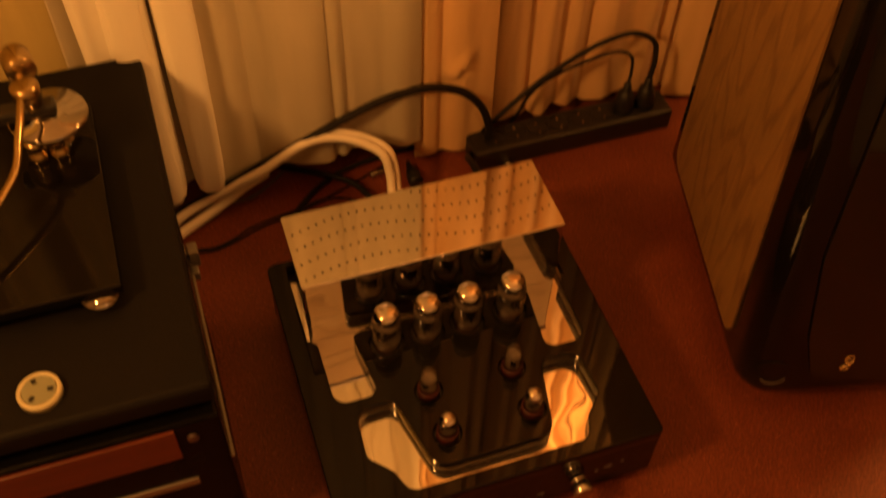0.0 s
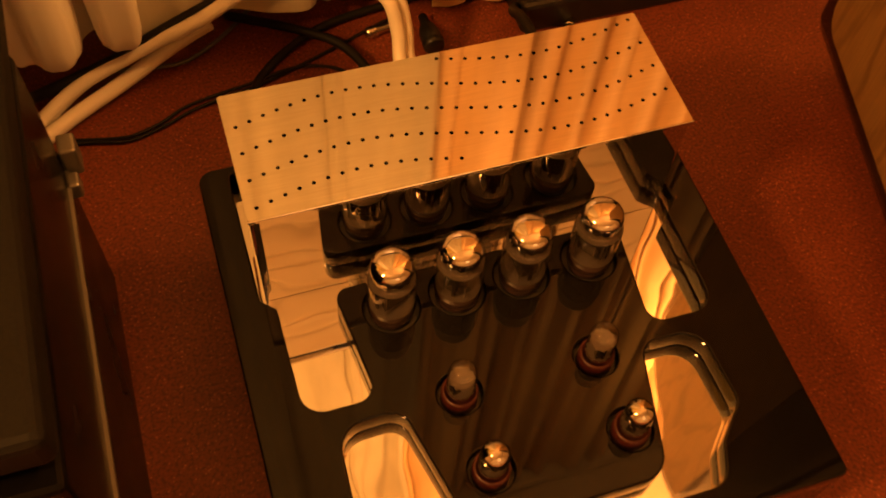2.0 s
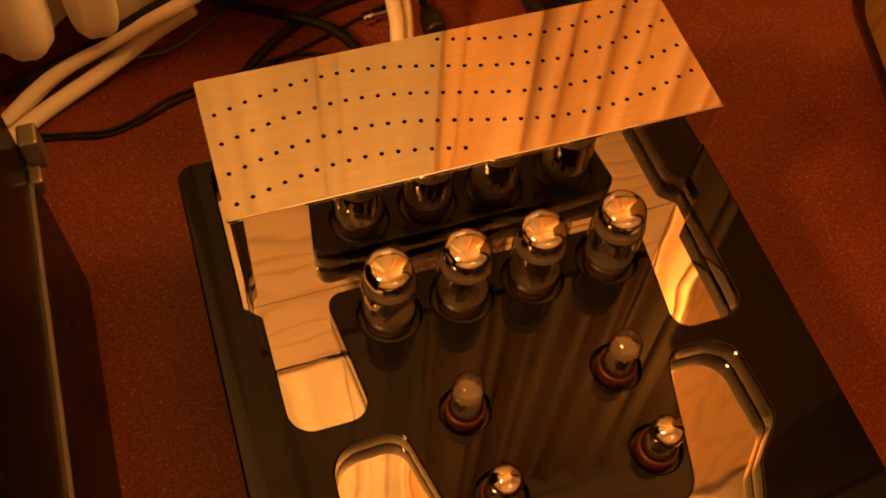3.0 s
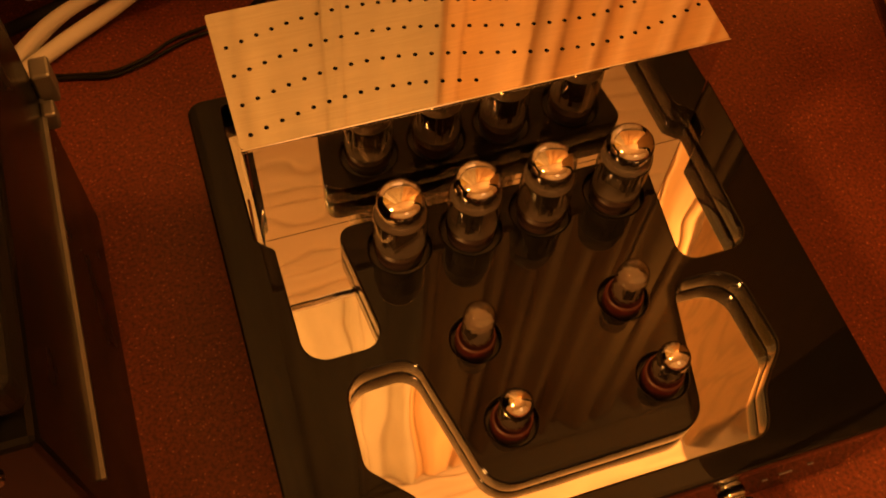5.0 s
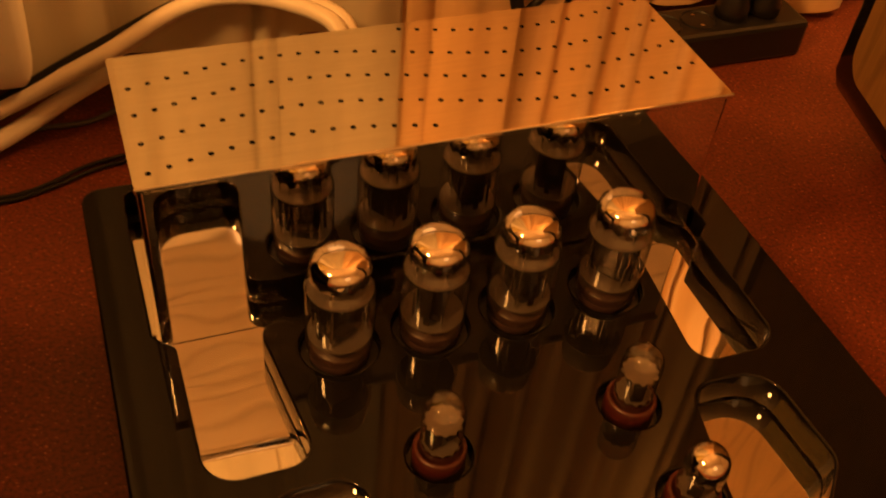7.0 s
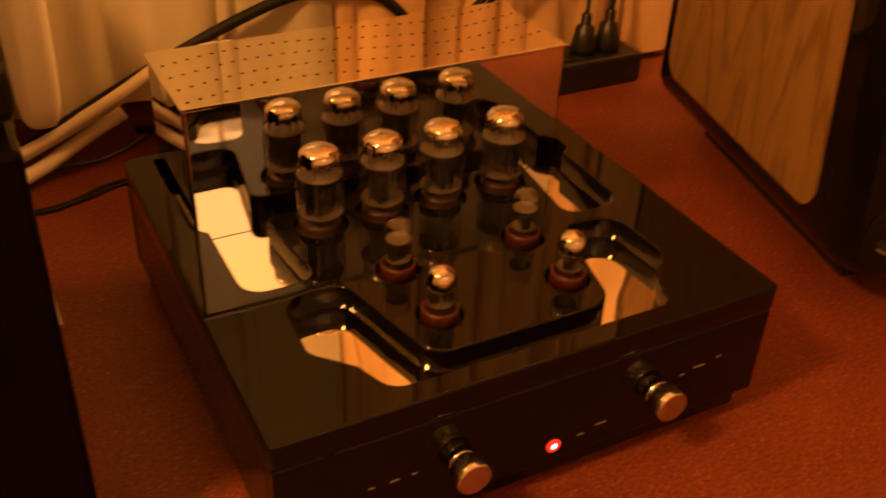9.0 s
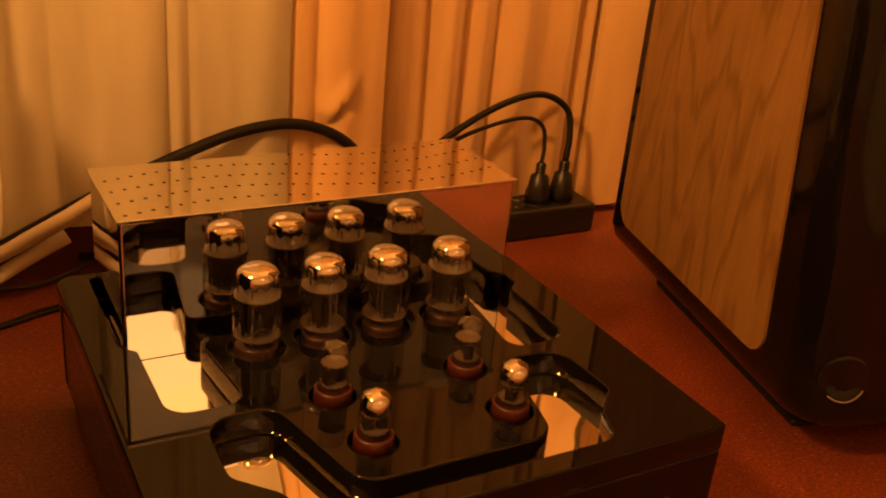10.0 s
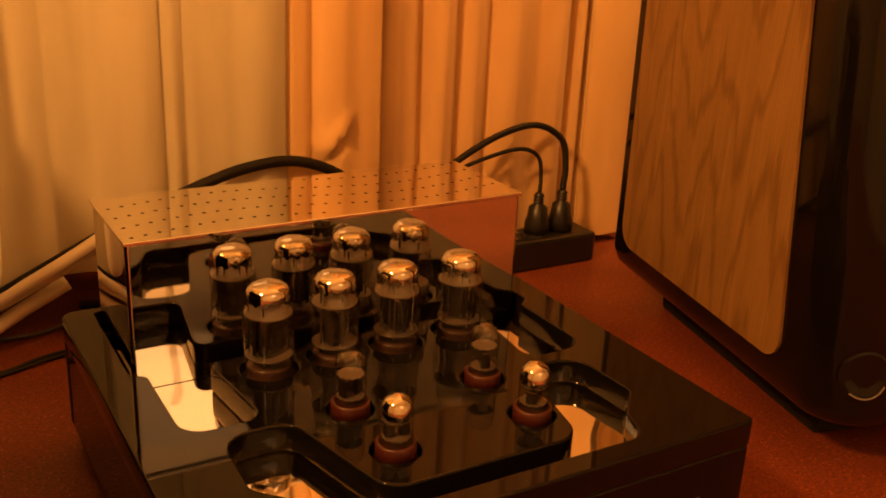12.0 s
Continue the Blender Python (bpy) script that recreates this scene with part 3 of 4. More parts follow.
def power_tube():
    ob = tagged(base("vacuum_tube"), "glass power tube with a silvered top in a black socket", "vacuum tube", "power tubes on the amplifier")
    part("socket", lathe([(0.0, 0.0), (0.0210, 0.0), (0.0210, 0.006), (0.0175, 0.0065), (0.0175, 0.004), (0.0, 0.004)], 32, cap=False), PLASTIC, ob)
    part("tube_base", lathe([(0.0150, 0.0042), (0.0163, 0.006), (0.0163, 0.0150), (0.0155, 0.0165), (0.0, 0.0165)], 36), BAKELITE, ob, "brown tube base ring", True)
    part("glass", lathe([(0.0166, 0.0110), (0.0178, 0.0140), (0.0185, 0.0190), (0.0185, 0.0560), (0.0180, 0.0592), (0.0163, 0.0622), (0.0154, 0.0640), (0.0158, 0.0662), (0.0160, 0.0712), (0.0152, 0.0746), (0.0128, 0.0774), (0.0090, 0.0790), (0.0, 0.0799)], 40, cap=False), GLASS, ob, "clear glass envelope", True)
    part("silvered_top", zigzag(0.0156, 0.0652, 0.0712, [(0.0149, 0.0744), (0.0125, 0.0771), (0.0088, 0.0786), (0.0, 0.0795)]), CHROME, ob, "mirror bright silvered top", True)
    body = part("anode", box(-0.0105, 0.0105, -0.0075, 0.0075, 0.0255, 0.0540, 0.0028, 3), ANODE, ob, "dark grey metal anode")
    for x in (-0.0140, 0.0125):
        part("anode_wing", box(x, x + 0.0015, -0.0016, 0.0016, 0.0260, 0.0535), ANODE, body)
    for x in (-0.006, 0.006):
        part("support_glint_rod", lathe([(0.0007, 0.0200), (0.0007, 0.0655)], 8, axis=Matrix.Translation((x, 0.0090, 0))), CHROME, ob)
    # four chrome rods added to stand in for upright highlights on the glass
    for a in (35, 145, 215, 325):
        part("support_glint_rod", lathe([(0.0008, 0.0200), (0.0008, 0.0640)], 8, axis=Matrix.Translation((0.0138 * math.cos(radians(a)), 0.0138 * math.sin(radians(a)), 0))), CHROME, ob)
    for z in (0.0235, 0.0560):
        part("mica_spacer", lathe([(0.0, z), (0.0172, z), (0.0172, z + 0.0008), (0.0, z + 0.0008)], 28, cap=False), MICA, ob)
    return ob


def small_tube(height, silver, label):
    ob = tagged(base("vacuum_tube"), label, "vacuum tube", "small signal tubes on the amplifier")
    part("socket", lathe([(0.0, 0.0), (0.0163, 0.0), (0.0163, 0.004), (0.0, 0.004)], 28, cap=False), PLASTIC, ob)
    part("tube_base", lathe([(0.0, 0.0042), (0.0136, 0.0042), (0.0134, 0.0180), (0.0126, 0.0190), (0.0110, 0.0190), (0.0110, 0.0165), (0.0, 0.0165)], 32, cap=False), REDBASE, ob, "dull red ceramic socket ring", True)
    h = height
    part("glass", lathe([(0.0104, 0.0178), (0.0106, 0.0210), (0.0106, h - 0.0110), (0.0100, h - 0.0065), (0.0080, h - 0.0030), (0.0045, h - 0.0012), (0.0022, h - 0.0006), (0.0, h + 0.0008)], 32, cap=False), GLASS, ob, "clear glass envelope", True)
    if silver:
        part("silvered_top", zigzag(0.0103, h - 0.0150, h - 0.0112, [(0.0097, h - 0.0068), (0.0077, h - 0.0034), (0.0042, h - 0.0016), (0.0, h + 0.0002)], 9), CHROME, ob, "mirror bright silvered top", True)
    top = h - 0.017
    for x in (-0.0048, 0.0048):
        part("anode", box(x - 0.0034, x + 0.0034, -0.0034, 0.0034, 0.0235, top - 0.002, 0.001), ANODE, ob)
    for z in (0.0222, top):
        bm = lathe([(0.0, z), (0.0098, z), (0.0098, z + 0.0007), (0.0, z + 0.0007)], 24, cap=False)
        for v in bm.verts:
            r = math.hypot(v.co.x, v.co.y)
            if r > 0.009 and int(round(math.atan2(v.co.y, v.co.x) * 12 / math.pi)) % 2:
                v.co.x, v.co.y = v.co.x * 0.86, v.co.y * 0.86
        part("mica_spacer", bm, MICA, ob)
    return ob


first = power_tube()
first.matrix_world = pose(*POWER[0], DECK - 0.0125, 0, 0, 20)
for i, (x, y) in enumerate(POWER[1:]):
    copy_thing(first, pose(x, y, DECK - 0.0125, 0, 0, 20 + 35 * (i + 1)))
clear = small_tube(0.0555, False, "small clear glass signal tube in a red socket")
clear.matrix_world = pose(*SMALL_CLEAR[0], DECK - 0.0125, 0, 0, 15)
copy_thing(clear, pose(*SMALL_CLEAR[1], DECK - 0.0125, 0, 0, 70))
silver = small_tube(0.0520, True, "small signal tube with silvered tip in a red socket")
silver.matrix_world = pose(*SMALL_SILVER[0], DECK - 0.0125, 0, 0, -10)
copy_thing(silver, pose(*SMALL_SILVER[1], DECK - 0.0125, 0, 0, 40))

# ---- loudspeaker ----
speaker = tagged(base("loudspeaker", (0.345, -0.185, 0.0), -14.5), "black gloss loudspeaker with a wood veneer side panel", "loudspeaker")
RAKE = 0.115


def upright(corners, x0, x1):
    """A plate in the y-z plane between x0 and x1, from (y, z, radius) corners."""
    line = rounded(corners, 8)
    bm = bmesh.new()
    a = [bm.verts.new((x0, y, z)) for y, z in line]
    b = [bm.verts.new((x1, y, z)) for y, z in line]
    bm.faces.new(a)
    bm.faces.new(b)
    for k in range(len(line)):
        j = (k + 1) % len(line)
        bm.faces.new((a[k], a[j], b[j], b[k]))
    return bm


def cabinet_mesh():
    """A raked body whose front edges are widely rounded, as stacked outlines."""
    bm = bmesh.new()
    rings = []
    for z, grow in ((0.040, -0.024), (0.044, -0.012), (0.052, -0.004), (0.066, 0.0), (0.40, 0.0), (0.90, 0.0), (0.915, -0.006)):
        y0 = -0.028 + RAKE * (z - 0.06) - grow
        line = rounded([(-grow, y0, 0.042), (0.26 + grow, y0, 0.042), (0.26 + grow, 0.392 + grow, 0.012), (-grow, 0.392 + grow, 0.012)], 10)
        rings.append([bm.verts.new((x, y, z)) for x, y in line])
    for r, q in zip(rings, rings[1:]):
        for k in range(len(r)):
            j = (k + 1) % len(r)
            bm.faces.new((r[k], r[j], q[j], q[k]))
    bm.faces.new(rings[0])
    bm.faces.new(rings[-1])
    return bm


cab = part("cabinet", cabinet_mesh(), SPEAKERBLACK, speaker, "", True)
cab.data.polygons.foreach_set("use_smooth", [len(p.vertices) < 5 for p in cab.data.polygons])
part("side_panel", upright([(0.048 + RAKE * (0.078 - 0.11), 0.078, 0.020), (0.363, 0.078, 0.026), (0.363, 0.88, 0.02), (0.048 + RAKE * 0.77, 0.88, 0.02)], -0.003, 0.004), VENEER, speaker, "brown wood veneer side panel with rounded corners")
tilt = Matrix.Translation((0, -0.0285, 0.06)) @ Matrix.Rotation(-math.atan(RAKE), 4, "X") @ Matrix.Rotation(radians(90), 4, "X")
sheet("front_baffle", [rounded([(0.084, 0.022, 0.030), (0.216, 0.022, 0.030), (0.240, 0.120, 0.060), (0.230, 0.82, 0.03), (0.034, 0.82, 0.03), (0.038, 0.240, 0.10), (0.060, 0.100, 0.060)], 12)], 0.0, 0.004, BAFFLE, speaker, 0.0015, "raised gloss front baffle", tilt)
mark = tube_mesh([(x * 0.012 + 0.121, z * 0.012 + 0.055, 0.0046) for x, z in ((0.5, 0.9), (-0.1, 1.0), (-0.5, 0.6), (0.1, 0.1), (0.4, -0.4), (0.0, -0.9), (-0.6, -0.8), (-0.3, -0.4), (0.6, 0.4))], 0.0007, 6, 5)
bmesh.ops.transform(mark, matrix=tilt, verts=mark.verts)
part("emblem", mark, GOLD, speaker, "small curved metal emblem")
def baffle_point(a, r):
    """A point on the rounded front edge, at angle a and radius r from the middle of the foot cup."""
    x, z = 0.034 + r * math.cos(a), 0.036 + r * math.sin(a)
    return x, z, 0.0008 - (0.042 - math.sqrt(max(0.0, 0.042 ** 2 - (0.042 - min(x, 0.042)) ** 2)))


cup_mesh = bmesh.new()
cup_rings = []
for r, sunk in ((0.0215, -0.0006), (0.0205, 0.0001), (0.0185, 0.0001), (0.0165, -0.0002), (0.0120, -0.0012), (0.0060, -0.0018)):
    ring_verts = []
    for k in range(40):
        x, z, h = baffle_point(2 * math.pi * k / 40, r)
        ring_verts.append(cup_mesh.verts.new((x, z, h + sunk)))
    cup_rings.append(ring_verts)
for r, q in zip(cup_rings, cup_rings[1:]):
    for k in range(40):
        cup_mesh.faces.new((r[k], r[(k + 1) % 40], q[(k + 1) % 40], q[k]))
cup_mesh.faces.new(cup_rings[-1])
bmesh.ops.transform(cup_mesh, matrix=tilt, verts=cup_mesh.verts)
cup = part("foot_cup", cup_mesh, SPEAKERBLACK, speaker, "round gloss black cup in the lower front edge", True)
# steel arc modelled in place of the glint on the cup's lower edge
rim = tube_mesh([baffle_point(radians(a), 0.0196)[:2] + (baffle_point(radians(a), 0.0196)[2] + 0.0004,) for a in range(230, 331, 20)], 0.0008, 6, 5)
bmesh.ops.transform(rim, matrix=tilt, verts=rim.verts)
part("rim_glint", rim, STEELTRIM, cup, "short steel arc in place of the rim glint")
# black block added instead of feet, to fill in the shade underneath
part("plinth", box(0.050, 0.215, 0.045, 0.345, 0.0, 0.0405, 0.004), RUBBERFOOT, speaker)

# ---- power strip and its plugs ----
strip = tagged(base("power_strip"), "long black power strip lying on the table before the curtain", "power strip")
part("body", box(0.165, 0.505, 0.296, 0.350, 0.0, 0.040, 0.005), PLASTIC, strip)
for k in range(7):
    x = 0.205 + 0.037 * k
    outlet = part("outlet", lathe([(0.0, 0.0395), (0.0155, 0.0395), (0.0165, 0.0415), (0.0175, 0.0415), (0.0180, 0.0395)], 24, cap=False, axis=Matrix.Translation((x, 0.324, 0))), PLASTIC, strip)
    for dy in (-0.0095, 0.0095):
        part("contact", lathe([(0.0, 0.0404), (0.0022, 0.0404), (0.0022, 0.0397)], 10, cap=False, axis=Matrix.Translation((x, 0.324 + dy, 0))), KNOBMETAL, outlet)


def plug(x, y, z, label):
    ob = tagged(base("power_plug", (x, y, z)), label, "plug", "plugs in the power strip")
    bm = lathe([(0.0165, 0.0), (0.0165, 0.012), (0.0140, 0.020), (0.0120, 0.034), (0.0060, 0.038), (0.0052, 0.052), (0.0035, 0.053)], 24)
    part("body", bm, PLASTIC, ob, "", True)
    for k in range(3):
        part("grip_ring", lathe([(0.0064, 0.0400 + 0.004 * k), (0.0070, 0.0410 + 0.004 * k), (0.0064, 0.0420 + 0.004 * k)], 16, cap=False), RUBBER, ob)
    return ob


plug(0.427, 0.324, 0.0416, "black moulded plug in the power strip")
plug(0.464, 0.324, 0.0416, "black moulded plug at the end of the power strip")


def cable(points, radius, material, label, strands=(), sides=10):
    """A round cable, or a bundle whose strands are parts of it."""
    if not strands:
        return tagged(mesh_object("cable", tube_mesh(points, radius, sides, 10), material, True), label, "cable")
    ob = tagged(base("cable"), label, "cable")
    for dx, dy, dz in strands:
        part("strand", tube_mesh([(x + dx, y + dy, z + dz) for x, y, z in points], radius, sides, 10), material, ob, "", True)
    return ob


cable([(0.464, 0.324, 0.094), (0.470, 0.330, 0.125), (0.466, 0.338, 0.158), (0.430, 0.343, 0.178), (0.380, 0.343, 0.172), (0.320, 0.340, 0.148), (0.260, 0.336, 0.112), (0.205, 0.336, 0.062), (0.185, 0.352, 0.020), (0.150, 0.365, 0.008)], 0.0042, RUBBER, "thick black mains cable arching up from the power strip")
cable([(0.427, 0.324, 0.094), (0.432, 0.330, 0.112), (0.430, 0.336, 0.138), (0.405, 0.340, 0.150), (0.355, 0.341, 0.143), (0.305, 0.342, 0.126), (0.270, 0.346, 0.095), (0.255, 0.356, 0.045), (0.240, 0.366, 0.006)], 0.0027, RUBBER, "thin black mains cable arching up from the power strip")
cable([(-0.330, 0.322, 0.020), (-0.250, 0.326, 0.044), (-0.190, 0.328, 0.072), (-0.110, 0.324, 0.112), (-0.025, 0.328, 0.145), (0.040, 0.331, 0.163), (0.098, 0.332, 0.165), (0.150, 0.332, 0.144), (0.182, 0.328, 0.108), (0.194, 0.322, 0.070), (0.196, 0.322, 0.044)], 0.0062, RUBBER, "heavy black power cable in a high arc")
cable([(-0.335, 0.290, 0.012), (-0.285, 0.316, 0.030), (-0.215, 0.324, 0.056), (-0.157, 0.316, 0.088), (-0.100, 0.321, 0.116), (-0.058, 0.318, 0.123), (-0.020, 0.298, 0.124), (0.008, 0.268, 0.120), (0.014, 0.248, 0.095), (0.011, 0.228, 0.076), (0.008, 0.190, 0.060), (0.008, 0.119, 0.055)], 0.0068, WHITECABLE, "thick white loudspeaker cable looping behind the amplifier", strands=((0, 0, 0), (0.010, 0.009, -0.003)))
cable([(-0.335, 0.272, 0.009), (-0.290, 0.300, 0.012), (-0.240, 0.322, 0.020), (-0.190, 0.336, 0.040), (-0.150, 0.340, 0.058)], 0.0078, WHITECABLE, "thick white cable lying beside the curtain hem")
cable([(-0.310, 0.278, 0.003), (-0.287, 0.272, 0.003), (-0.250, 0.266, 0.003), (-0.219, 0.274, 0.003), (-0.186, 0.290, 0.003), (-0.122, 0.300, 0.005), (-0.074, 0.304, 0.010), (-0.035, 0.270, 0.030), (-0.030, 0.200, 0.055), (-0.030, 0.119, 0.062)], 0.0018, RUBBER, "thin black signal cable lying on the table")
cable([(-0.310, 0.272, 0.003), (-0.284, 0.268, 0.003), (-0.250, 0.261, 0.003), (-0.215, 0.270, 0.003), (-0.180, 0.284, 0.003), (-0.121, 0.296, 0.003), (-0.070, 0.312, 0.003), (-0.021, 0.330, 0.003), (0.016, 0.345, 0.003), (0.052, 0.356, 0.003)], 0.0018, RUBBER, "thin black signal cable lying on the table")
cable([(-0.036, 0.155, 0.080), (-0.060, 0.190, 0.070), (-0.110, 0.240, 0.030), (-0.122, 0.285, 0.010), (-0.097, 0.318, 0.007), (-0.058, 0.345, 0.007), (-0.018, 0.360, 0.007), (0.050, 0.370, 0.007), (0.110, 0.374, 0.007)], 0.0045, RUBBER, "black cable bending into the back of the amplifier")
cable([(-0.255, 0.352, 0.004), (-0.210, 0.346, 0.004), (-0.179, 0.347, 0.004), (-0.144, 0.367, 0.004), (-0.110, 0.396, 0.004), (-0.080, 0.430, 0.004)], 0.0023, GREYCABLE, "thin grey cable curving over the table")
cable([(-0.130, 0.395, 0.008), (-0.077, 0.359, 0.014), (-0.038, 0.328, 0.018), (-0.018, 0.302, 0.018), (-0.006, 0.260, 0.020), (-0.002, 0.200, 0.035), (0.000, 0.119, 0.045)], 0.0050, RUBBER, "black cable running under the curtain")
cable([(0.165, 0.318, 0.020), (0.150, 0.290, 0.045), (0.142, 0.250, 0.075), (0.138, 0.200, 0.085), (0.135, 0.150, 0.070), (0.135, 0.119, 0.060)], 0.0055, RUBBER, "black mains cable from the strip to the amplifier")


def phono_plug(x, y, z, label, rz=0.0):
    ob = tagged(base("signal_plug", (x, y, z), rz), label, "plug", "plugs behind the amplifier")
    part("shell", lathe([(0.0050, 0.0), (0.0062, 0.002), (0.0062, 0.012), (0.0050, 0.014), (0.0050, 0.030), (0.0036, 0.036)], 20, axis=pose(0, 0, 0, -90, 0, 0)), KNOBMETAL, ob, "", True)
    for k in range(2):
        part("collar", lathe([(0.0064, 0.003 + 0.006 * k), (0.0070, 0.004 + 0.006 * k), (0.0064, 0.005 + 0.006 * k)], 20, cap=False, axis=pose(0, 0, 0, -90, 0, 0)), CHROME, ob)


phono_plug(-0.036, 0.119, 0.080, "silver signal plug in the back of the amplifier")
phono_plug(0.135, 0.119, 0.060, "silver ringed plug in the back of the amplifier")
phono_plug(0.005, 0.333, 0.0072, "silver ringed signal plug lying loose on the table", -80)
phono_plug(0.213, 0.279, 0.0072, "silver ringed signal plug lying beside the power strip", -25)
spare = tagged(base("power_plug", (0.068, 0.292, 0.0118)), "black moulded plug lying behind the amplifier", "plug")
part("body", lathe([(0.0095, 0.0), (0.0112, 0.002), (0.0112, 0.020), (0.0080, 0.030), (0.0050, 0.034), (0.0045, 0.046)], 20, axis=pose(0, 0, 0, -90, 0, 0)), PLASTIC, spare, "", True)
part("collar", lathe([(0.0114, 0.004), (0.0117, 0.006), (0.0114, 0.008)], 20, cap=False, axis=pose(0, 0, 0, -90, 0, 0)), RUBBER, spare)

# ---- player unit and the turntable on it ----
unit = tagged(base("player_unit"), "black gloss player unit with steel trim strips", "audio player")
part("body", box(-0.760, -0.283, -0.185, 0.110, 0.012, 0.296, 0.004), UNITBLACK, unit)
# red brown colour stands in for the table's reflection in a gloss window
part("display_panel", box(-0.745, -0.327, -0.1885, -0.1845, 0.238, 0.290, 0.001), REDBROWN, unit, "front window coloured red brown for the mirrored table")
part("trim_strip", box(-0.755, -0.320, -0.1880, -0.1845, 0.176, 0.188, 0.001), STEELTRIM, unit, "grey steel trim strip")
part("trim_strip", box(-0.755, -0.312, -0.1880, -0.1845, 0.016, 0.026, 0.001), STEELTRIM, unit, "grey steel trim strip")
part("side_trim", box(-0.2835, -0.2805, -0.165, 0.105, 0.172, 0.1745), STEELTRIM, unit, "thin steel side trim")
part("hinge_tab", box(-0.2830, -0.2700, 0.104, 0.122, 0.168, 0.196, 0.002), STEELTRIM, unit, "grey steel hinge tab")
part("hinge_tab", box(-0.2830, -0.2740, 0.088, 0.102, 0.160, 0.176, 0.002), STEELTRIM, unit, "grey steel hinge tab")
part("button", lathe([(0.0, 0.0035), (0.0055, 0.003), (0.0062, 0.0)], 20, cap=False, axis=pose(-0.312, -0.185, 0.268, 90, 0, 0)), BAKELITE, unit, "small dull brown button")
for x, w in ((-0.440, 0.010), (-0.428, 0.008), (-0.418, 0.009), (-0.405, 0.012)):
    part("printed_mark", box(x - w / 2, x + w / 2, -0.1858, -0.1846, 0.122, 0.128), STEELTRIM, unit)
for x in (-0.73, -0.32):
    for y in (-0.16, 0.08):
        part("foot", lathe([(0.016, 0.0), (0.018, 0.002), (0.018, 0.0125)], 20, axis=Matrix.Translation((x, y, 0))), RUBBERFOOT, unit)

turntable = tagged(base("turntable"), "black turntable with a gold and chrome arm base", "turntable")
plinth = box(-0.800, -0.281, -0.176, 0.318, 0.306, 0.336, 0.007, 3)
part("plinth", plinth, SATIN, turntable, "thick satin black plinth")
for x in (-0.70, -0.34):
    for y in (-0.12, 0.07):
        part("foot", lathe([(0.022, 0.2962), (0.024, 0.298), (0.024, 0.3065)], 24, axis=Matrix.Translation((x, y, 0))), RUBBERFOOT, turntable)
part("platform", box(-0.790, -0.343, -0.057, 0.210, 0.352, 0.366, 0.002), BLACK, turntable, "gloss black raised platform")
for x, y in ((-0.366, -0.050), (-0.76, -0.050), (-0.40, 0.19)):
    part("dome_foot", lathe([(0.0, 0.3362), (0.0070, 0.3364), (0.0120, 0.3395), (0.0165, 0.3450), (0.0190, 0.3517), (0.0, 0.3518)], 32, cap=False, axis=Matrix.Translation((x, y, 0))), DARKCHROME, turntable, "chrome bowl foot under the platform", True)
level = part("level", lathe([(0.0, 0.3362), (0.0205, 0.3362), (0.0205, 0.343), (0.0190, 0.3445), (0.0165, 0.3445), (0.0160, 0.3425), (0.0, 0.3425)], 36, cap=False, axis=Matrix.Translation((-0.433, -0.138, 0))), PALERING, turntable, "round level in a pale ring", True)
part("level_disc", lathe([(0.0, 0.3440), (0.0155, 0.3440), (0.0155, 0.3427)], 32, cap=False, axis=Matrix.Translation((-0.433, -0.138, 0))), PALEDISC, level, "pale disc")
for k in range(3):
    a = radians(20 + 120 * k)
    part("level_slot", box(-0.0022, 0.0022, 0.008, 0.0135, 0.3441, 0.3446), PLASTIC, level).matrix_local = pose(-0.433, -0.138, 0, 0, 0, 20 + 120 * k)
AX, AY = -0.384, 0.161
arm = part("arm_base", lathe([(0.0, 0.3665), (0.019, 0.3665), (0.019, 0.372), (0.013, 0.374), (0.013, 0.396), (0.041, 0.399), (0.042, 0.403), (0.040, 0.406), (0.022, 0.406), (0.020, 0.4085), (0.0, 0.4085)], 40, cap=False, axis=Matrix.Translation((AX, AY, 0))), DARKCHROME, turntable, "round chrome tonearm base", True)
part("arm_pillar", lathe([(0.012, 0.4092), (0.012, 0.430), (0.015, 0.432), (0.015, 0.446), (0.011, 0.449), (0.0, 0.449)], 32, cap=False, axis=Matrix.Translation((AX - 0.012, AY + 0.002, 0))), BRASS, arm, "gold tonearm pillar", True)
part("counterweight", lathe([(0.0, -0.018), (0.015, -0.018), (0.016, -0.016), (0.016, 0.012), (0.014, 0.014), (0.0, 0.014)], 32, cap=False, axis=pose(AX - 0.016, AY + 0.045, 0.440, 90, 0, 12)), BRASS, arm, "gold counterweight", True)
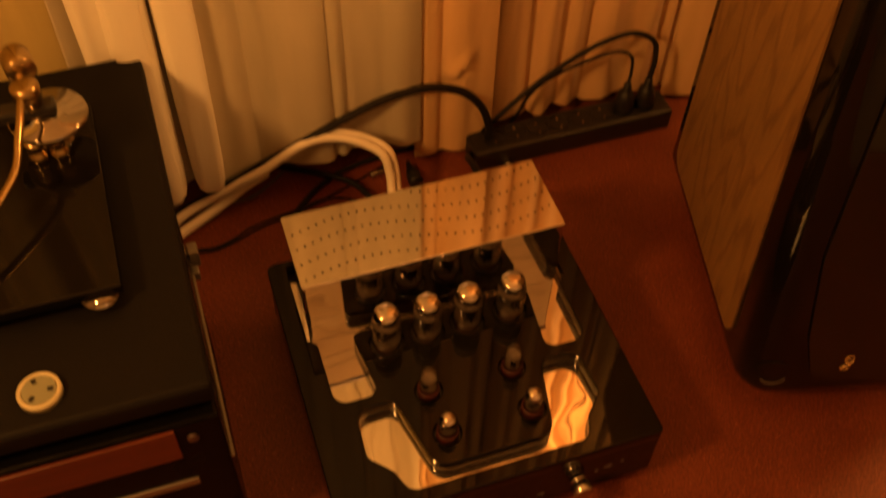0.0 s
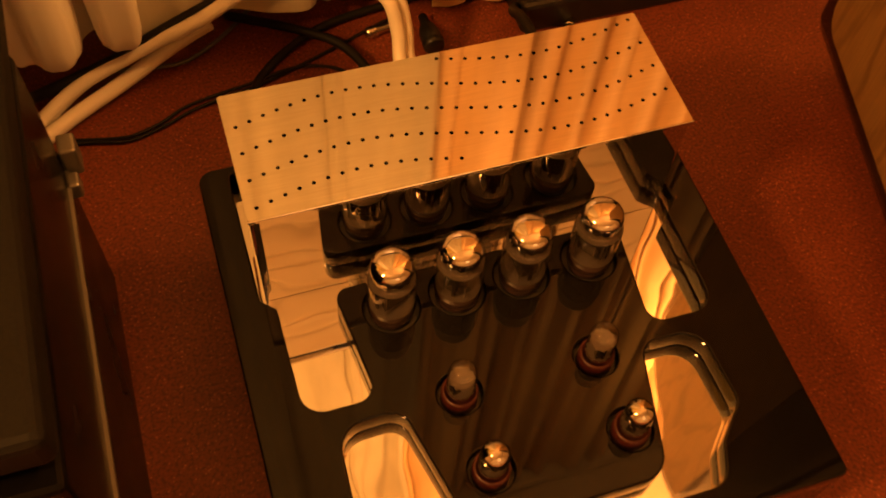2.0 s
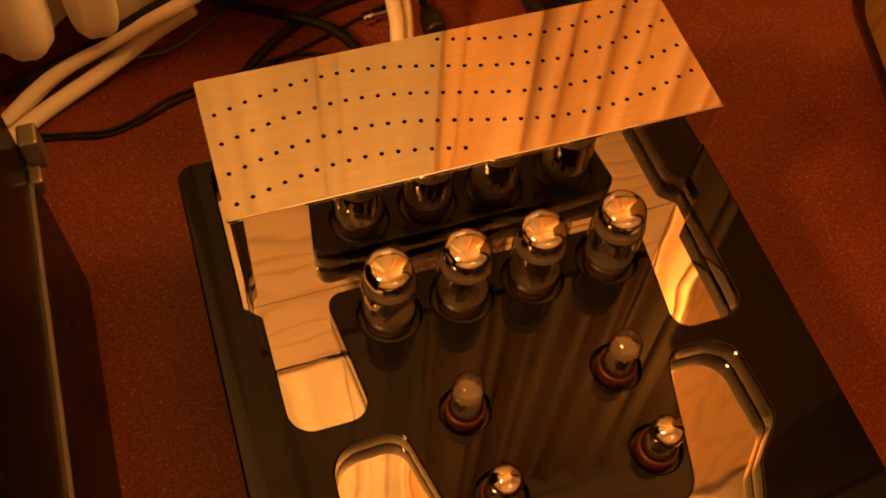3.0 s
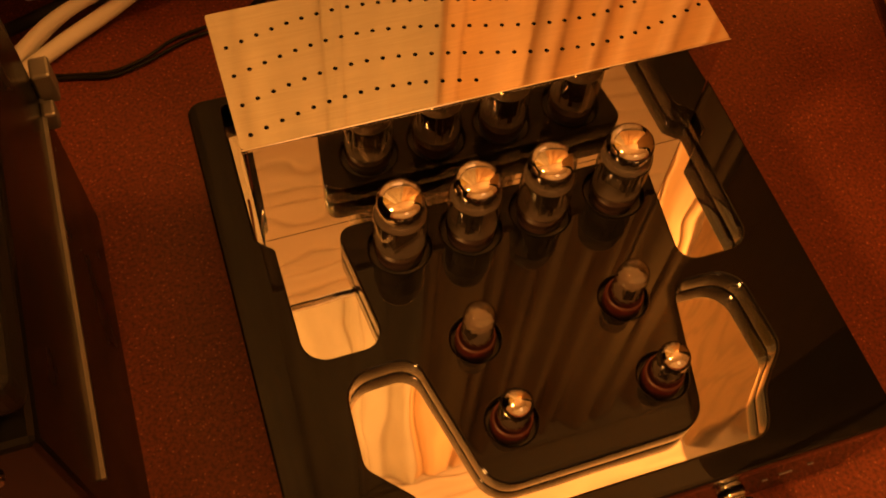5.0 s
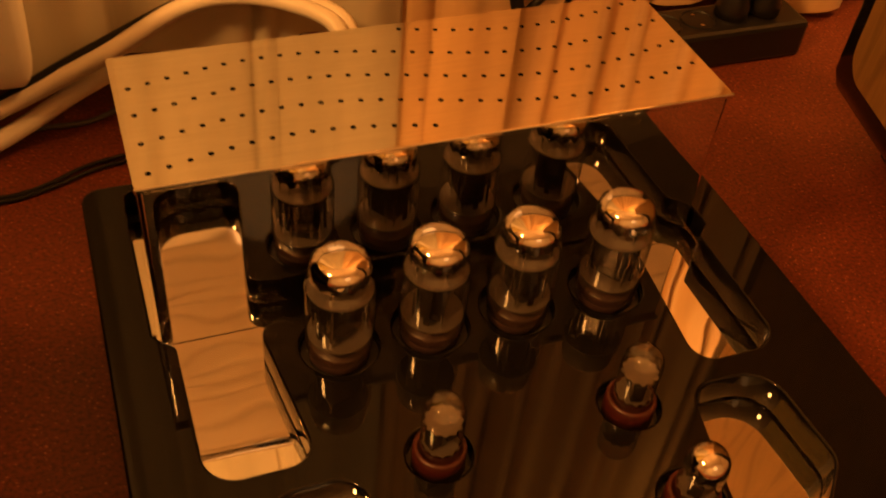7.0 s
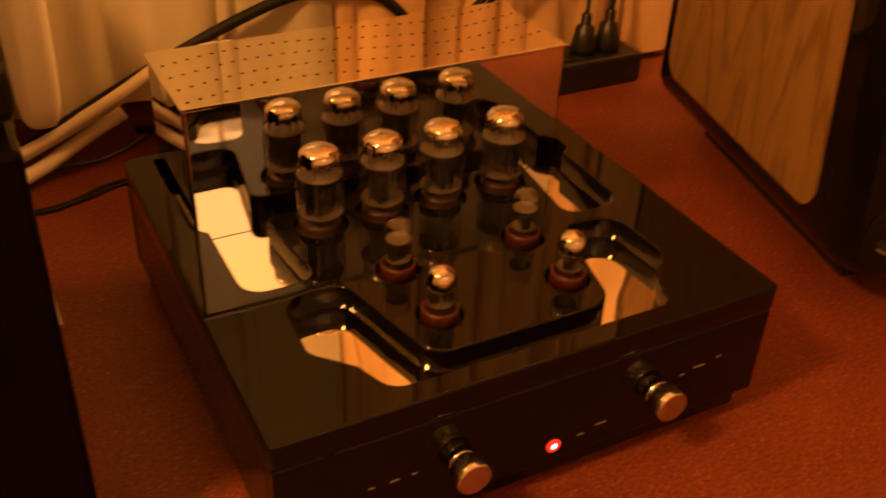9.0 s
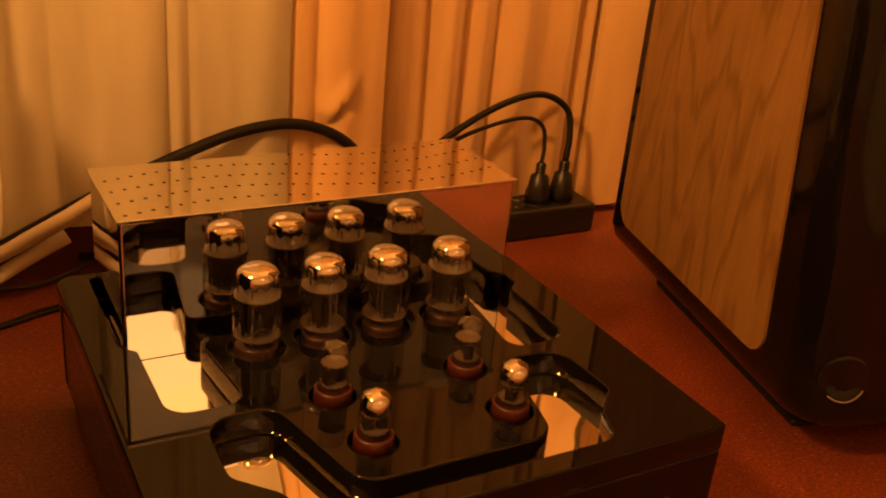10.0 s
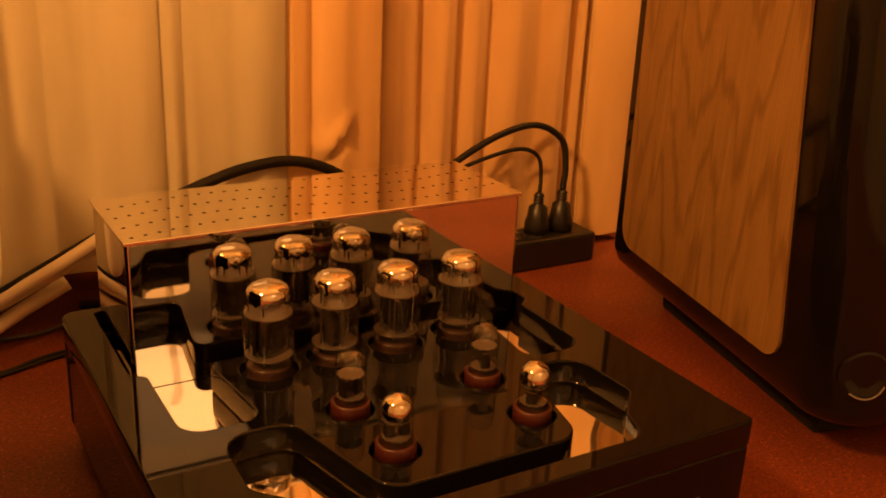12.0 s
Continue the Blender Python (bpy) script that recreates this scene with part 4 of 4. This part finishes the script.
for dx in (-0.020, 0.002):
    part("collar", lathe([(0.0, 0.3670), (0.0095, 0.3670), (0.0100, 0.3690), (0.0100, 0.3770), (0.0080, 0.3785), (0.0080, 0.3860), (0.0100, 0.3875), (0.0100, 0.3950), (0.0, 0.3950)], 24, cap=False, axis=Matrix.Translation((AX + dx, AY - 0.024, 0))), BRASS, arm, "short brass collar", True)
part("arm_clamp", box(AX - 0.050, AX + 0.012, AY - 0.010, AY + 0.010, 0.4095, 0.4220, 0.003), PLASTIC, arm, "black clamp across the arm base")
part("arm_tube", tube_mesh([(AX - 0.015, AY + 0.03, 0.440), (AX - 0.018, AY - 0.02, 0.440), (AX - 0.026, AY - 0.055, 0.428), (AX - 0.038, AY - 0.090, 0.412), (AX - 0.080, AY - 0.150, 0.400)], 0.0042, 12, 10), BRASS, arm, "curved gold arm tube", True)

# ---- unseen floor lamp behind the camera, added so the steel mirrors cream ----
unseen_floor_lamp = tagged(base("unseen_floor_lamp", (0.24, -1.80, -0.75)), "unseen floor lamp, its glowing cream shade added for reflections", "floor lamp")
part("lamp_foot", lathe([(0.0, 0.0), (0.14, 0.0), (0.14, 0.012), (0.02, 0.03), (0.0, 0.03)], 32, cap=False), SATIN, unseen_floor_lamp)
part("lamp_pole", lathe([(0.012, 0.031), (0.012, 1.84)], 16), KNOBMETAL, unseen_floor_lamp)
part("shade", lathe([(0.32, 1.84), (0.26, 2.32)], 40, cap=False), SHADE, unseen_floor_lamp, "glowing cream shade placed to be mirrored in the steel", True)
# unseen disc added to stop the shade brightening the ceiling above it
part("shade_light_block", lathe([(0.258, 2.316), (0.258, 2.322)], 40), FOLDCLOTH, unseen_floor_lamp, "cream disc added to keep shade light off the ceiling")


# cord, socket and rose added to give an unseen light a body
def unseen_lamp_body(x, y, z, label):
    ob = tagged(base("unseen_pendant_lamp", (x, y, z)), label, "lamp", "hanging lamps of the room")
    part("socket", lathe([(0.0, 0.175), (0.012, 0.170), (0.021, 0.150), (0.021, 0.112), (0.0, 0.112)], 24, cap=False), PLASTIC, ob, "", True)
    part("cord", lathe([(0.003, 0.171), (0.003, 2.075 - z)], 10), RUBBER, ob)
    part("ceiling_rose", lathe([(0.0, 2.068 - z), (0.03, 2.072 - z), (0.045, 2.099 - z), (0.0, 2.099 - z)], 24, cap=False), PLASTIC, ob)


unseen_lamp_body(*LAMP, "added body of an unseen warm light, on a black cord")
unseen_lamp_body(*SIDE_LAMP, "added body of an unseen warm light, on a black cord")
